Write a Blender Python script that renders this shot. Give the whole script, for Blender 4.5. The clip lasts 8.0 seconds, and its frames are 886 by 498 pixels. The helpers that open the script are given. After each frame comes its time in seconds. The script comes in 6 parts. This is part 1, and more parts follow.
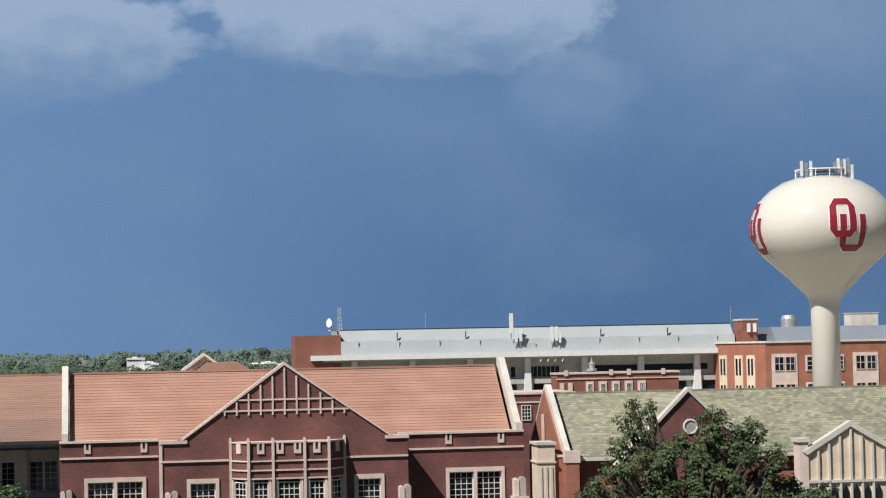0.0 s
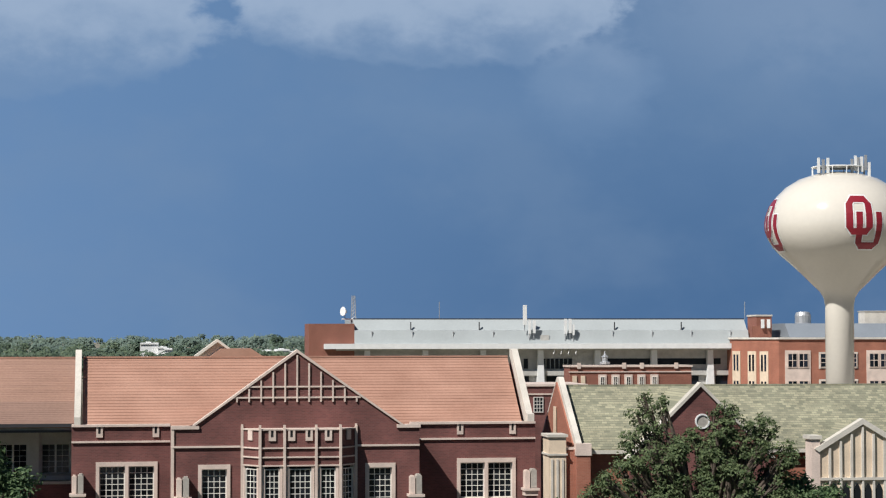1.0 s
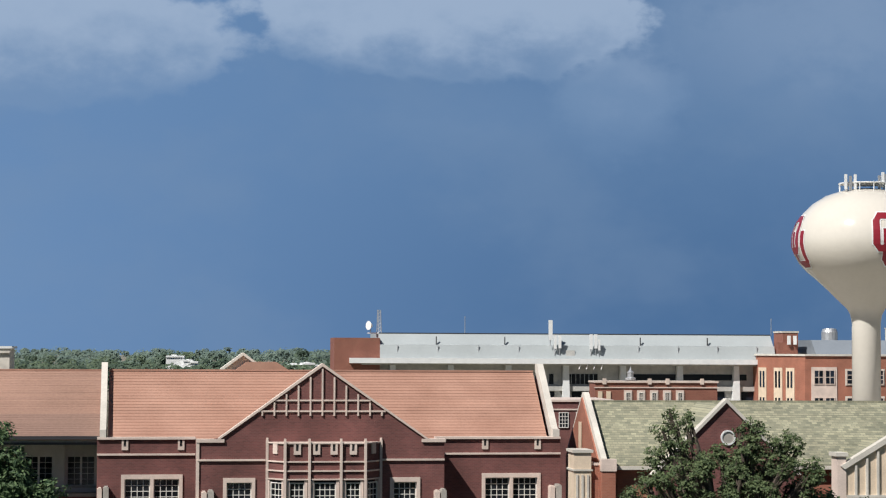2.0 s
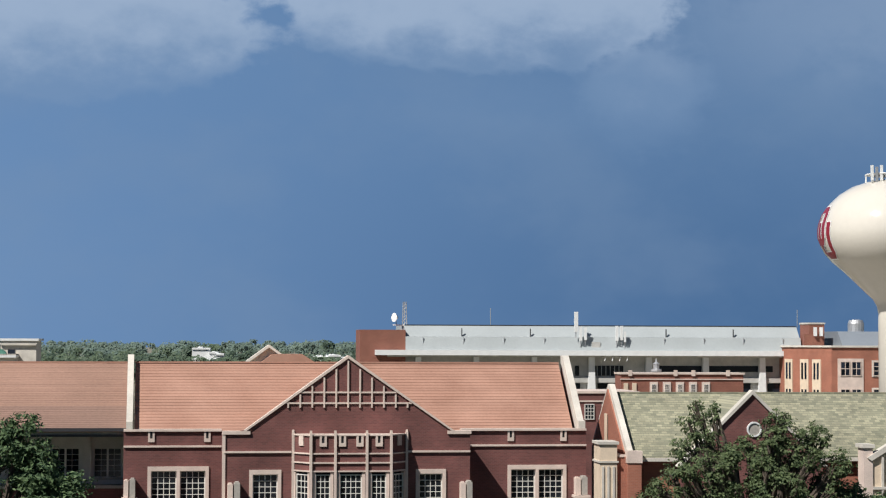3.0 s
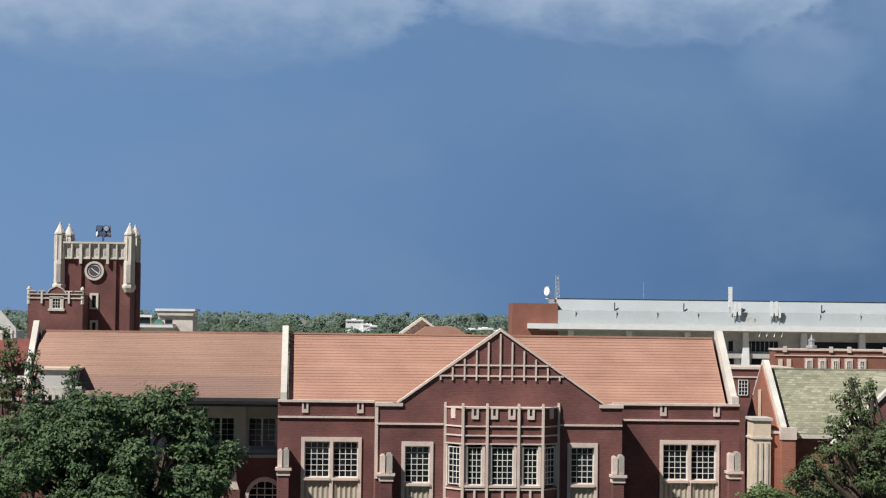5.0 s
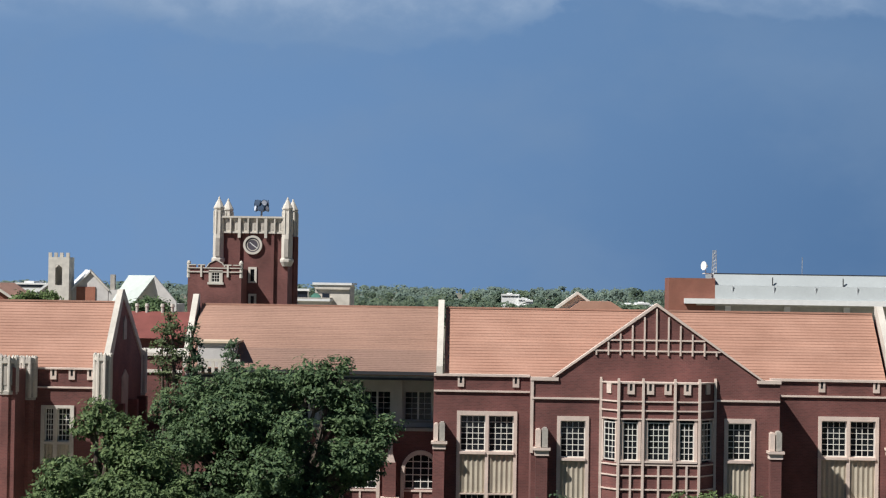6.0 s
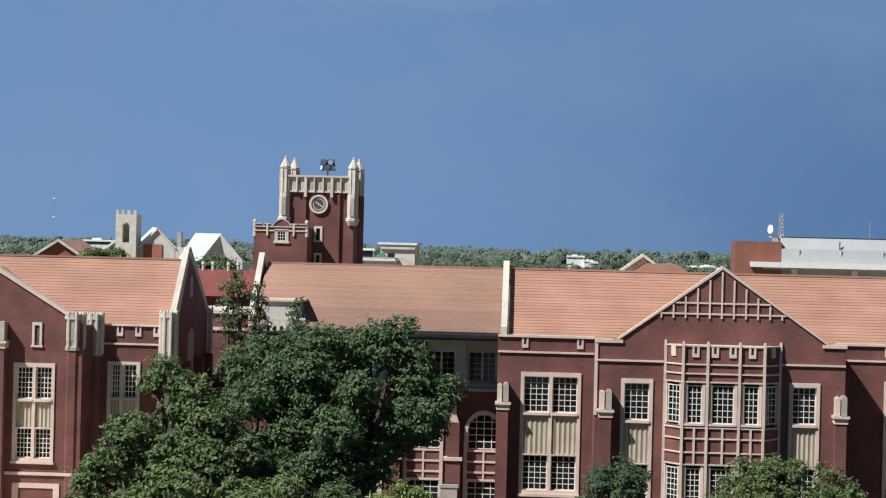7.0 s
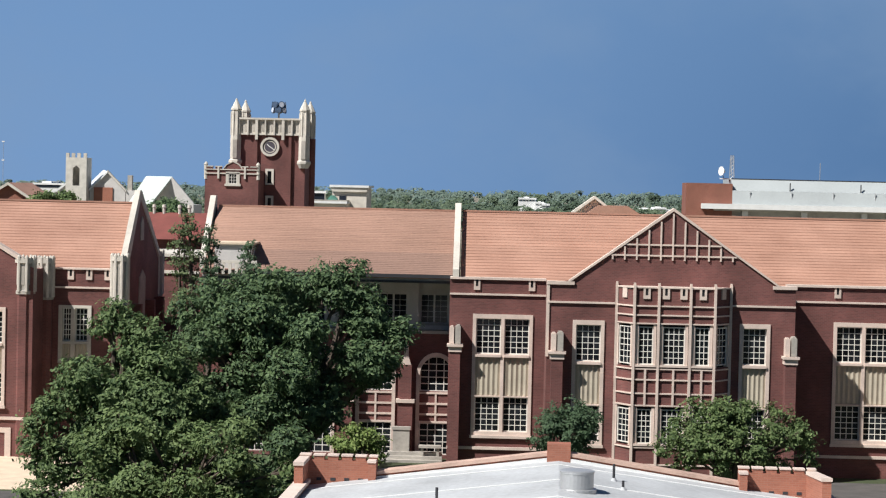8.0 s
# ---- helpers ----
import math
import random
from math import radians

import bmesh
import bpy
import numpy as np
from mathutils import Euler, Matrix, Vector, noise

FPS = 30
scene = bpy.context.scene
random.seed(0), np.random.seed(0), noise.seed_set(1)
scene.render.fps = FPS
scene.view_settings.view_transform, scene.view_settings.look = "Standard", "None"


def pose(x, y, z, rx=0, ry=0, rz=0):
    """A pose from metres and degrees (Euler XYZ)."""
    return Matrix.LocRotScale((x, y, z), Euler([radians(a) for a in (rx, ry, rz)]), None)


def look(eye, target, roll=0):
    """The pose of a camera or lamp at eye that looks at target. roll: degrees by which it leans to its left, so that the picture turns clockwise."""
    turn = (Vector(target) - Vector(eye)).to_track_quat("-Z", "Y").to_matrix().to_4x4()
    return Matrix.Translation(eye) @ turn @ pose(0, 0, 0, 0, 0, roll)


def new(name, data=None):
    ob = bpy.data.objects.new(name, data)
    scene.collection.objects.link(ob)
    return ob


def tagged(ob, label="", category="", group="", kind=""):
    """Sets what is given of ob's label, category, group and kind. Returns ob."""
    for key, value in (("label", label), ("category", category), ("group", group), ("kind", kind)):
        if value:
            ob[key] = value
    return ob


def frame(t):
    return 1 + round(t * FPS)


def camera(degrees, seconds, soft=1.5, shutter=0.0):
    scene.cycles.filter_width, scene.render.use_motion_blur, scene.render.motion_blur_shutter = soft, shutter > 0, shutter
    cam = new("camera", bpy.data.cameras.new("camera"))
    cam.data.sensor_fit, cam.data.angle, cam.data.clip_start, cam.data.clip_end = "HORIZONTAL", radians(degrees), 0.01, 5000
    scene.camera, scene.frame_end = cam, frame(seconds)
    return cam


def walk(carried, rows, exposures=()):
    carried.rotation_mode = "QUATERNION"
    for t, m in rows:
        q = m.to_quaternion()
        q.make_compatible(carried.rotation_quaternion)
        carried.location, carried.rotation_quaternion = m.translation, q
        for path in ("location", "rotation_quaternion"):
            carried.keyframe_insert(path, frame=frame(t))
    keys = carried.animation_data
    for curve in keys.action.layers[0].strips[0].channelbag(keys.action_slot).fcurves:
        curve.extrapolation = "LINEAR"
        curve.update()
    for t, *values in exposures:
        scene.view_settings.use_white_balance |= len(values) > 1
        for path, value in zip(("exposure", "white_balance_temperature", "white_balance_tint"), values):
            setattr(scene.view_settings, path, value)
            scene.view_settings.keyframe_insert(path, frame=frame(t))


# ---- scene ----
cam = camera(24.28, 8.0, soft=1.2)
# seconds, rx, ry, rz: one standing point on a high floor, turning to the left and down
EYE = (0.0, 0.0, 14.0)
ROWS = [
    (0.0, 92.663, 1.108, -7.512), (0.5, 92.390, 0.581, -7.261), (1.0, 92.397, 0.057, -7.141), (1.5, 92.527, -0.353, -7.015),
    (1.7, 92.813, -0.333, -6.778), (2.8, 92.652, -0.227, -5.871), (3.0, 92.572, -0.208, -5.722), (3.5, 92.355, -0.248, -5.285),
    (4.0, 92.244, -0.535, -4.369), (4.2, 92.245, -0.564, -3.856), (5.3, 91.636, -0.807, -0.234), (5.5, 91.564, -0.835, 0.722),
    (5.7, 91.395, -0.786, 1.580), (6.0, 91.026, -0.883, 2.844), (6.5, 90.637, -1.184, 4.158), (7.0, 89.894, -1.434, 4.659),
    (7.5, 89.158, -1.424, 4.147), (8.0, 88.325, -1.308, 3.316),
]
walk(cam, [(t, pose(*EYE, rx, ry, rz)) for t, rx, ry, rz in ROWS], exposures=[(0.0, 0.11), (3.0, 0.11), (5.5, 0.16), (7.5, 0.22), (8.0, 0.32)])

# ---- light ----
SUN_WAY = Vector((0.70, 0.57, -1.0)).normalized()
world = bpy.data.worlds.new("sky")
scene.world = world
world.use_nodes = True
wn, wl = world.node_tree.nodes, world.node_tree.links
sky = wn.new("ShaderNodeTexSky")
sky.sky_type, sky.sun_disc = "NISHITA", False
sky.dust_density, sky.ozone_density = 0.0, 8.0
sky.sun_elevation = math.asin(-SUN_WAY.z)
sky.sun_rotation = math.atan2(-SUN_WAY.x, -SUN_WAY.y)
wl.new(sky.outputs[0], wn["Background"].inputs[0])
wn["Background"].inputs[1].default_value = 0.030
sun = new("sun", bpy.data.lights.new("sun", "SUN"))
sun.data.energy, sun.data.angle, sun.data.color = 5.0, radians(0.55), (1.0, 0.965, 0.92)
sun.matrix_world = look((0, 0, 60), Vector((0, 0, 60)) + SUN_WAY)


# ---- materials ----
def mat(name, colour, rough=0.8, metal=0.0, vary=0.18, scale=1.2, fine=14.0, bump=0.15, tint=None):
    """Principled surface with stains at a large scale, grain at a fine one and relief."""
    m = bpy.data.materials.new(name)
    m.use_nodes = True
    n, l = m.node_tree.nodes, m.node_tree.links
    p = n["Principled BSDF"]
    p.inputs["Roughness"].default_value, p.inputs["Metallic"].default_value = rough, metal
    co = n.new("ShaderNodeNewGeometry")
    big, small = n.new("ShaderNodeTexNoise"), n.new("ShaderNodeTexNoise")
    big.inputs["Scale"].default_value, big.inputs["Detail"].default_value = scale, 5
    small.inputs["Scale"].default_value, small.inputs["Detail"].default_value = fine, 3
    l.new(co.outputs["Position"], big.inputs["Vector"])
    l.new(co.outputs["Position"], small.inputs["Vector"])
    info = n.new("ShaderNodeObjectInfo")
    add = n.new("ShaderNodeMath")
    add.operation = "MULTIPLY_ADD"
    add.inputs[1].default_value = 0.5
    l.new(small.outputs[0], add.inputs[0])
    l.new(big.outputs[0], add.inputs[2])
    ramp = n.new("ShaderNodeMapRange")
    ramp.inputs[1].default_value, ramp.inputs[2].default_value = 0.45, 1.05
    l.new(add.outputs[0], ramp.inputs[0])
    mix = n.new("ShaderNodeMix")
    mix.data_type = "RGBA"
    dark = tint or tuple(c * (1 - 2 * vary) for c in colour)
    mix.inputs["A"].default_value = (*dark, 1)
    mix.inputs["B"].default_value = (*[min(1, c * (1 + vary)) for c in colour], 1)
    l.new(ramp.outputs[0], mix.inputs["Factor"])
    hue = n.new("ShaderNodeHueSaturation")
    val = n.new("ShaderNodeMapRange")
    val.inputs[3].default_value, val.inputs[4].default_value = 1 - vary * 0.35, 1 + vary * 0.35
    l.new(info.outputs["Random"], val.inputs[0])
    l.new(val.outputs[0], hue.inputs["Value"])
    l.new(mix.outputs["Result"], hue.inputs["Color"])
    l.new(hue.outputs[0], p.inputs["Base Color"])
    if bump:
        b = n.new("ShaderNodeBump")
        b.inputs["Strength"].default_value, b.inputs["Distance"].default_value = bump, 0.02
        l.new(small.outputs[0], b.inputs["Height"])
        l.new(b.outputs[0], p.inputs["Normal"])
    return m


def brick_mat(name, one, two, mortar, width=0.21, height=0.075, joint=0.010, rough=0.85, along="z", stain=0.35):
    """Coursed pieces: u runs along the wall, v up it (or up the roof slope), with large stains over it."""
    m = bpy.data.materials.new(name)
    m.use_nodes = True
    n, l = m.node_tree.nodes, m.node_tree.links
    p = n["Principled BSDF"]
    p.inputs["Roughness"].default_value = rough
    co, sep, add, com = (n.new(k) for k in ("ShaderNodeNewGeometry", "ShaderNodeSeparateXYZ", "ShaderNodeMath", "ShaderNodeCombineXYZ"))
    l.new(co.outputs["Position"], sep.inputs[0])
    if along == "z":
        l.new(sep.outputs[0], add.inputs[0])
        l.new(sep.outputs[1], add.inputs[1])
        l.new(add.outputs[0], com.inputs[0])
    else:
        l.new(sep.outputs[0], com.inputs[0])
    l.new(sep.outputs[2], com.inputs[1])
    br = n.new("ShaderNodeTexBrick")
    br.inputs["Scale"].default_value = 1.0
    br.inputs["Color1"].default_value, br.inputs["Color2"].default_value = (*one, 1), (*two, 1)
    br.inputs["Mortar"].default_value = (*mortar, 1)
    br.inputs["Mortar Size"].default_value, br.inputs["Bias"].default_value = joint, 0.0
    br.inputs["Brick Width"].default_value, br.inputs["Row Height"].default_value = width, height
    l.new(com.outputs[0], br.inputs["Vector"])
    big = n.new("ShaderNodeTexNoise")
    big.inputs["Scale"].default_value, big.inputs["Detail"].default_value = 0.55, 6
    l.new(co.outputs["Position"], big.inputs["Vector"])
    rng = n.new("ShaderNodeMapRange")
    rng.inputs[1].default_value, rng.inputs[2].default_value = 0.3, 0.7
    rng.inputs[3].default_value, rng.inputs[4].default_value = 1 - stain, 1 + stain
    l.new(big.outputs[0], rng.inputs[0])
    hue = n.new("ShaderNodeHueSaturation")
    l.new(rng.outputs[0], hue.inputs["Value"])
    l.new(br.outputs[0], hue.inputs["Color"])
    l.new(hue.outputs[0], p.inputs["Base Color"])
    b = n.new("ShaderNodeBump")
    b.inputs["Strength"].default_value, b.inputs["Distance"].default_value = 0.5, 0.01
    l.new(br.outputs["Fac"], b.inputs["Height"])
    b.invert = True
    l.new(b.outputs[0], p.inputs["Normal"])
    return m


def leaf_mat(name, dark, light, patch=None):
    m = bpy.data.materials.new(name)
    m.use_nodes = True
    n, l = m.node_tree.nodes, m.node_tree.links
    p = n["Principled BSDF"]
    p.inputs["Roughness"].default_value = 0.6
    p.inputs["Specular IOR Level"].default_value = 0.25
    geo = n.new("ShaderNodeNewGeometry")
    mix = n.new("ShaderNodeMix")
    mix.data_type = "RGBA"
    mix.inputs["A"].default_value, mix.inputs["B"].default_value = (*dark, 1), (*light, 1)
    l.new(geo.outputs["Random Per Island"], mix.inputs["Factor"])
    result = mix.outputs["Result"]
    if patch:
        # whole crowns of another, darker kind of tree
        co = n.new("ShaderNodeTexCoord")
        nz = n.new("ShaderNodeTexNoise")
        nz.inputs["Scale"].default_value = 0.11
        nz.inputs["Detail"].default_value = 1.0
        l.new(co.outputs["Object"], nz.inputs["Vector"])
        mr = n.new("ShaderNodeMapRange")
        mr.inputs["From Min"].default_value, mr.inputs["From Max"].default_value = 0.42, 0.62
        mr.inputs["To Max"].default_value = 0.8
        l.new(nz.outputs["Fac"], mr.inputs["Value"])
        kinds = n.new("ShaderNodeMix")
        kinds.data_type = "RGBA"
        l.new(mr.outputs[0], kinds.inputs["Factor"])
        l.new(result, kinds.inputs["A"])
        kinds.inputs["B"].default_value = (*patch, 1)
        result = kinds.outputs["Result"]
    l.new(result, p.inputs["Base Color"])
    tr = n.new("ShaderNodeBsdfTranslucent")
    l.new(result, tr.inputs[0])
    ms = n.new("ShaderNodeMixShader")
    ms.inputs[0].default_value = 0.25
    l.new(p.outputs[0], ms.inputs[1])
    l.new(tr.outputs[0], ms.inputs[2])
    l.new(ms.outputs[0], n["Material Output"].inputs[0])
    return m


def glass_mat(name, colour, rough=0.08):
    m = bpy.data.materials.new(name)
    m.use_nodes = True
    n, l = m.node_tree.nodes, m.node_tree.links
    p = n["Principled BSDF"]
    p.inputs["Roughness"].default_value = rough
    p.inputs["Specular IOR Level"].default_value = 0.22
    info, val, hue = n.new("ShaderNodeObjectInfo"), n.new("ShaderNodeMapRange"), n.new("ShaderNodeHueSaturation")
    hue.inputs["Color"].default_value = (*colour, 1)
    val.inputs[3].default_value, val.inputs[4].default_value = 0.4, 1.8
    l.new(info.outputs["Random"], val.inputs[0])
    l.new(val.outputs[0], hue.inputs["Value"])
    l.new(hue.outputs[0], p.inputs["Base Color"])
    return m


BRICK = brick_mat("brick", (0.188, 0.068, 0.060), (0.136, 0.052, 0.048), (0.172, 0.084, 0.074), stain=0.28)
BRICK_ORANGE = brick_mat("orange_brick", (0.38, 0.145, 0.092), (0.32, 0.118, 0.075), (0.34, 0.16, 0.11), stain=0.15)
BRICK_FAR = brick_mat("far_brick", (0.25, 0.085, 0.062), (0.20, 0.068, 0.05), (0.3, 0.15, 0.1), stain=0.12)
STONE = mat("limestone", (0.70, 0.575, 0.50), 0.85, vary=0.12, scale=0.9)
STONE_PALE = mat("pale_stone", (0.64, 0.60, 0.53), 0.85, vary=0.14, scale=0.8)
STONE_GREY = mat("weathered_stone", (0.44, 0.41, 0.365), 0.9, vary=0.18, scale=1.2, fine=7)
STONE_WARM = mat("warm_limestone", (0.72, 0.585, 0.44), 0.85, vary=0.1)
PANEL = mat("spandrel_panel", (0.47, 0.42, 0.33), 0.7, vary=0.1)
PLASTER = mat("grey_plaster", (0.62, 0.60, 0.58), 0.85, vary=0.08)
TILE = mat("clay_tile", (0.405, 0.232, 0.170), 0.75, vary=0.16, scale=0.5, fine=9, tint=(0.34, 0.182, 0.128))
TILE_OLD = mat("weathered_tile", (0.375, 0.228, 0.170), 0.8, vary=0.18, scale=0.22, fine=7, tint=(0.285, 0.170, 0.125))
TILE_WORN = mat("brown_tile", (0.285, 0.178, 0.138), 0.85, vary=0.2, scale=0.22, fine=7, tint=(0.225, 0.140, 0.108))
TILE_RED = mat("red_tile", (0.22, 0.066, 0.055), 0.8, vary=0.12)
SHINGLE = brick_mat("green_shingle", (0.39, 0.37, 0.255), (0.20, 0.205, 0.145), (0.19, 0.19, 0.14), width=0.27, height=0.105, joint=0.008, along="roof", stain=0.12)
FRAME = mat("window_frame", (0.74, 0.72, 0.67), 0.6, vary=0.06)
GLASS = glass_mat("window_glass", (0.012, 0.014, 0.017))
GLASS_FAR = glass_mat("far_glass", (0.014, 0.018, 0.027))
DARK = mat("dark_gutter_and_shade", (0.035, 0.035, 0.04), 0.6, vary=0.1)
# dark colour that paints in the shade of spaces behind openings
INSIDE = mat("painted_dim_interior", (0.05, 0.05, 0.05), 0.9, vary=0.1)
TANK = mat("tank_paint", (0.68, 0.64, 0.565), 0.12, vary=0.03, scale=0.15, fine=2, bump=0.0)
CRIMSON = mat("crimson_paint", (0.27, 0.016, 0.030), 0.4, vary=0.05, bump=0)
METAL = mat("galvanised_metal", (0.55, 0.56, 0.57), 0.45, 0.6, vary=0.08)
WHITE = mat("white_paint", (0.78, 0.79, 0.78), 0.6, vary=0.05)
CLAD = mat("pale_cladding", (0.41, 0.445, 0.45), 0.5, vary=0.05, scale=0.2, fine=3, bump=0.0)
CONCRETE = mat("concrete", (0.50, 0.49, 0.46), 0.85, vary=0.12)
MEMBRANE = mat("roof_membrane", (0.52, 0.54, 0.555), 0.75, vary=0.16, scale=0.35, fine=6)
LAWN = mat("town_ground", (0.24, 0.205, 0.155), 0.95, vary=0.2, scale=0.06, fine=3, tint=(0.10, 0.105, 0.065))
GRASS = mat("grass", (0.070, 0.088, 0.040), 0.95, vary=0.25, scale=0.25, fine=9, tint=(0.035, 0.050, 0.022))
PAVE = mat("paving", (0.10, 0.095, 0.092), 0.9, vary=0.15)
BARK = mat("bark", (0.11, 0.085, 0.065), 0.9, vary=0.3, scale=4)
LEAF = leaf_mat("leaf_dark", (0.036, 0.074, 0.036), (0.150, 0.222, 0.098))
LEAF_LIGHT = leaf_mat("leaf_light", (0.066, 0.112, 0.042), (0.205, 0.275, 0.110))
LEAF_SHRUB = leaf_mat("leaf_shrub", (0.10, 0.16, 0.045), (0.28, 0.36, 0.12))
LEAF_MID = leaf_mat("leaf_mid", (0.050, 0.092, 0.036), (0.185, 0.255, 0.105))
LEAF_BLUE = leaf_mat("leaf_blue", (0.045, 0.085, 0.045), (0.11, 0.17, 0.09))
LEAF_OLIVE = leaf_mat("leaf_olive", (0.052, 0.082, 0.036), (0.165, 0.21, 0.095))
# distance haze painted into the leaf colour: paler and bluer than the middle belt
LEAF_HAZE = leaf_mat("leaf_haze", (0.130, 0.185, 0.155), (0.195, 0.255, 0.200), patch=(0.115, 0.165, 0.145))
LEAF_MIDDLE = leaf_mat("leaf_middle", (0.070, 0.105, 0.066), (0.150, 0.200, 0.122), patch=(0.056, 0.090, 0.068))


# ---- building blocks ----
PLACE = {}


# the three joined halls stand turned a little to the line of sight
TURN = Matrix.Translation((5.0, 102.0, 0.0)) @ Matrix.Rotation(radians(2.2), 4, "Z") @ Matrix.Translation((-5.0, -102.0, 0.0))


def thing(name, x, y, z, label, category, group="", kind="", placed=None):
    """The root of a thing; placed: a turn and shift of the whole thing from where its parts are written."""
    ob = new(name)
    ob.empty_display_size = 0.5
    ob.matrix_basis = (placed or Matrix()) @ Matrix.Translation((x, y, z))
    PLACE[ob] = Vector((x, y, z))
    return tagged(ob, label, category, group, kind)


def part(name, bm, material, parent, label=""):
    """One mesh under a thing or a part; the bmesh is in world metres."""
    if isinstance(bm, bmesh.types.BMesh):
        bmesh.ops.recalc_face_normals(bm, faces=bm.faces)
        me = bpy.data.meshes.new(name)
        bm.to_mesh(me)
        bm.free()
        me.materials.append(material)
    else:
        me = bm
    ob = new(name, me)
    if parent is not None:
        ob.parent = parent
        if parent in PLACE:
            ob.matrix_parent_inverse = Matrix.Translation(-PLACE[parent])
    return tagged(ob, label)


def box(bm, x0, x1, y0, y1, z0, z1):
    v = [bm.verts.new(p) for p in ((x0, y0, z0), (x1, y0, z0), (x1, y1, z0), (x0, y1, z0), (x0, y0, z1), (x1, y0, z1), (x1, y1, z1), (x0, y1, z1))]
    for f in ((0, 3, 2, 1), (4, 5, 6, 7), (0, 1, 5, 4), (1, 2, 6, 5), (2, 3, 7, 6), (3, 0, 4, 7)):
        bm.faces.new([v[i] for i in f])
    return bm


def boxes(*spans):
    bm = bmesh.new()
    for s in spans:
        box(bm, *s)
    return bm


def prism(bm, pts, y0, y1, axis="y"):
    """A polygon in x, z (or y, z for axis x) pushed from y0 to y1."""
    def at(a, b, c):
        return (a, c, b) if axis == "y" else ((c, a, b) if axis == "x" else (a, b, c))
    a = [bm.verts.new(at(p, q, y0)) for p, q in pts]
    b = [bm.verts.new(at(p, q, y1)) for p, q in pts]
    bm.faces.new(a)
    bm.faces.new(b)
    for i in range(len(pts)):
        j = (i + 1) % len(pts)
        bm.faces.new((a[i], a[j], b[j], b[i]))
    return bm


def lathe(bm, cx, cy, prof, n=24, turn=0.0):
    """Rings of radius, height about a vertical axis."""
    rings = []
    for r, z in prof:
        rings.append([bm.verts.new((cx + r * math.cos(turn + 2 * math.pi * k / n), cy + r * math.sin(turn + 2 * math.pi * k / n), z)) for k in range(n)])
    for a, b in zip(rings, rings[1:]):
        for k in range(n):
            bm.faces.new((a[k], a[(k + 1) % n], b[(k + 1) % n], b[k]))
    bm.faces.new(rings[0])
    bm.faces.new(rings[-1])
    return bm


def tube(bm, a, b, r0, r1=None, n=7):
    a, b = Vector(a), Vector(b)
    r1 = r0 if r1 is None else r1
    q = (b - a).to_track_quat("Z", "Y")
    ra = [bm.verts.new(a + q @ Vector((r0 * math.cos(2 * math.pi * k / n), r0 * math.sin(2 * math.pi * k / n), 0))) for k in range(n)]
    rb = [bm.verts.new(b + q @ Vector((r1 * math.cos(2 * math.pi * k / n), r1 * math.sin(2 * math.pi * k / n), 0))) for k in range(n)]
    for k in range(n):
        bm.faces.new((ra[k], ra[(k + 1) % n], rb[(k + 1) % n], rb[k]))
    bm.faces.new(ra)
    bm.faces.new(rb)
    return bm


def wall(x0, x1, y0, y1, z0, z1, holes=()):
    """A thick wall with openings right through it."""
    xs = sorted({x0, x1, *[h[0] for h in holes], *[h[1] for h in holes]})
    zs = sorted({z0, z1, *[h[2] for h in holes], *[h[3] for h in holes]})
    xs, zs = [x for x in xs if x0 <= x <= x1], [z for z in zs if z0 <= z <= z1]
    def full(i, j):
        if not (0 <= i < len(xs) - 1 and 0 <= j < len(zs) - 1):
            return False
        cx, cz = (xs[i] + xs[i + 1]) / 2, (zs[j] + zs[j + 1]) / 2
        return not any(h[0] < cx < h[1] and h[2] < cz < h[3] for h in holes)
    bm = bmesh.new()
    def q(*p):
        bm.faces.new([bm.verts.new(c) for c in p])
    for i in range(len(xs) - 1):
        for j in range(len(zs) - 1):
            if not full(i, j):
                continue
            a, b, c, d = xs[i], xs[i + 1], zs[j], zs[j + 1]
            q((a, y0, c), (b, y0, c), (b, y0, d), (a, y0, d))
            q((a, y1, c), (a, y1, d), (b, y1, d), (b, y1, c))
            if not full(i - 1, j):
                q((a, y0, c), (a, y0, d), (a, y1, d), (a, y1, c))
            if not full(i + 1, j):
                q((b, y0, c), (b, y1, c), (b, y1, d), (b, y0, d))
            if not full(i, j - 1):
                q((a, y0, c), (a, y1, c), (b, y1, c), (b, y0, c))
            if not full(i, j + 1):
                q((a, y0, d), (b, y0, d), (b, y1, d), (a, y1, d))
    bmesh.ops.remove_doubles(bm, verts=bm.verts, dist=0.0005)
    return bm


PANES = {}


def pane_mesh(w, h, material, deep=0.012):
    key = (round(w, 3), round(h, 3), material.name)
    if key not in PANES:
        me = bpy.data.meshes.new("pane")
        box(bm := bmesh.new(), -w / 2, w / 2, -deep / 2, deep / 2, -h / 2, h / 2)
        bmesh.ops.recalc_face_normals(bm, faces=bm.faces)
        bm.to_mesh(me)
        bm.free()
        me.materials.append(material)
        PANES[key] = me
    return PANES[key]


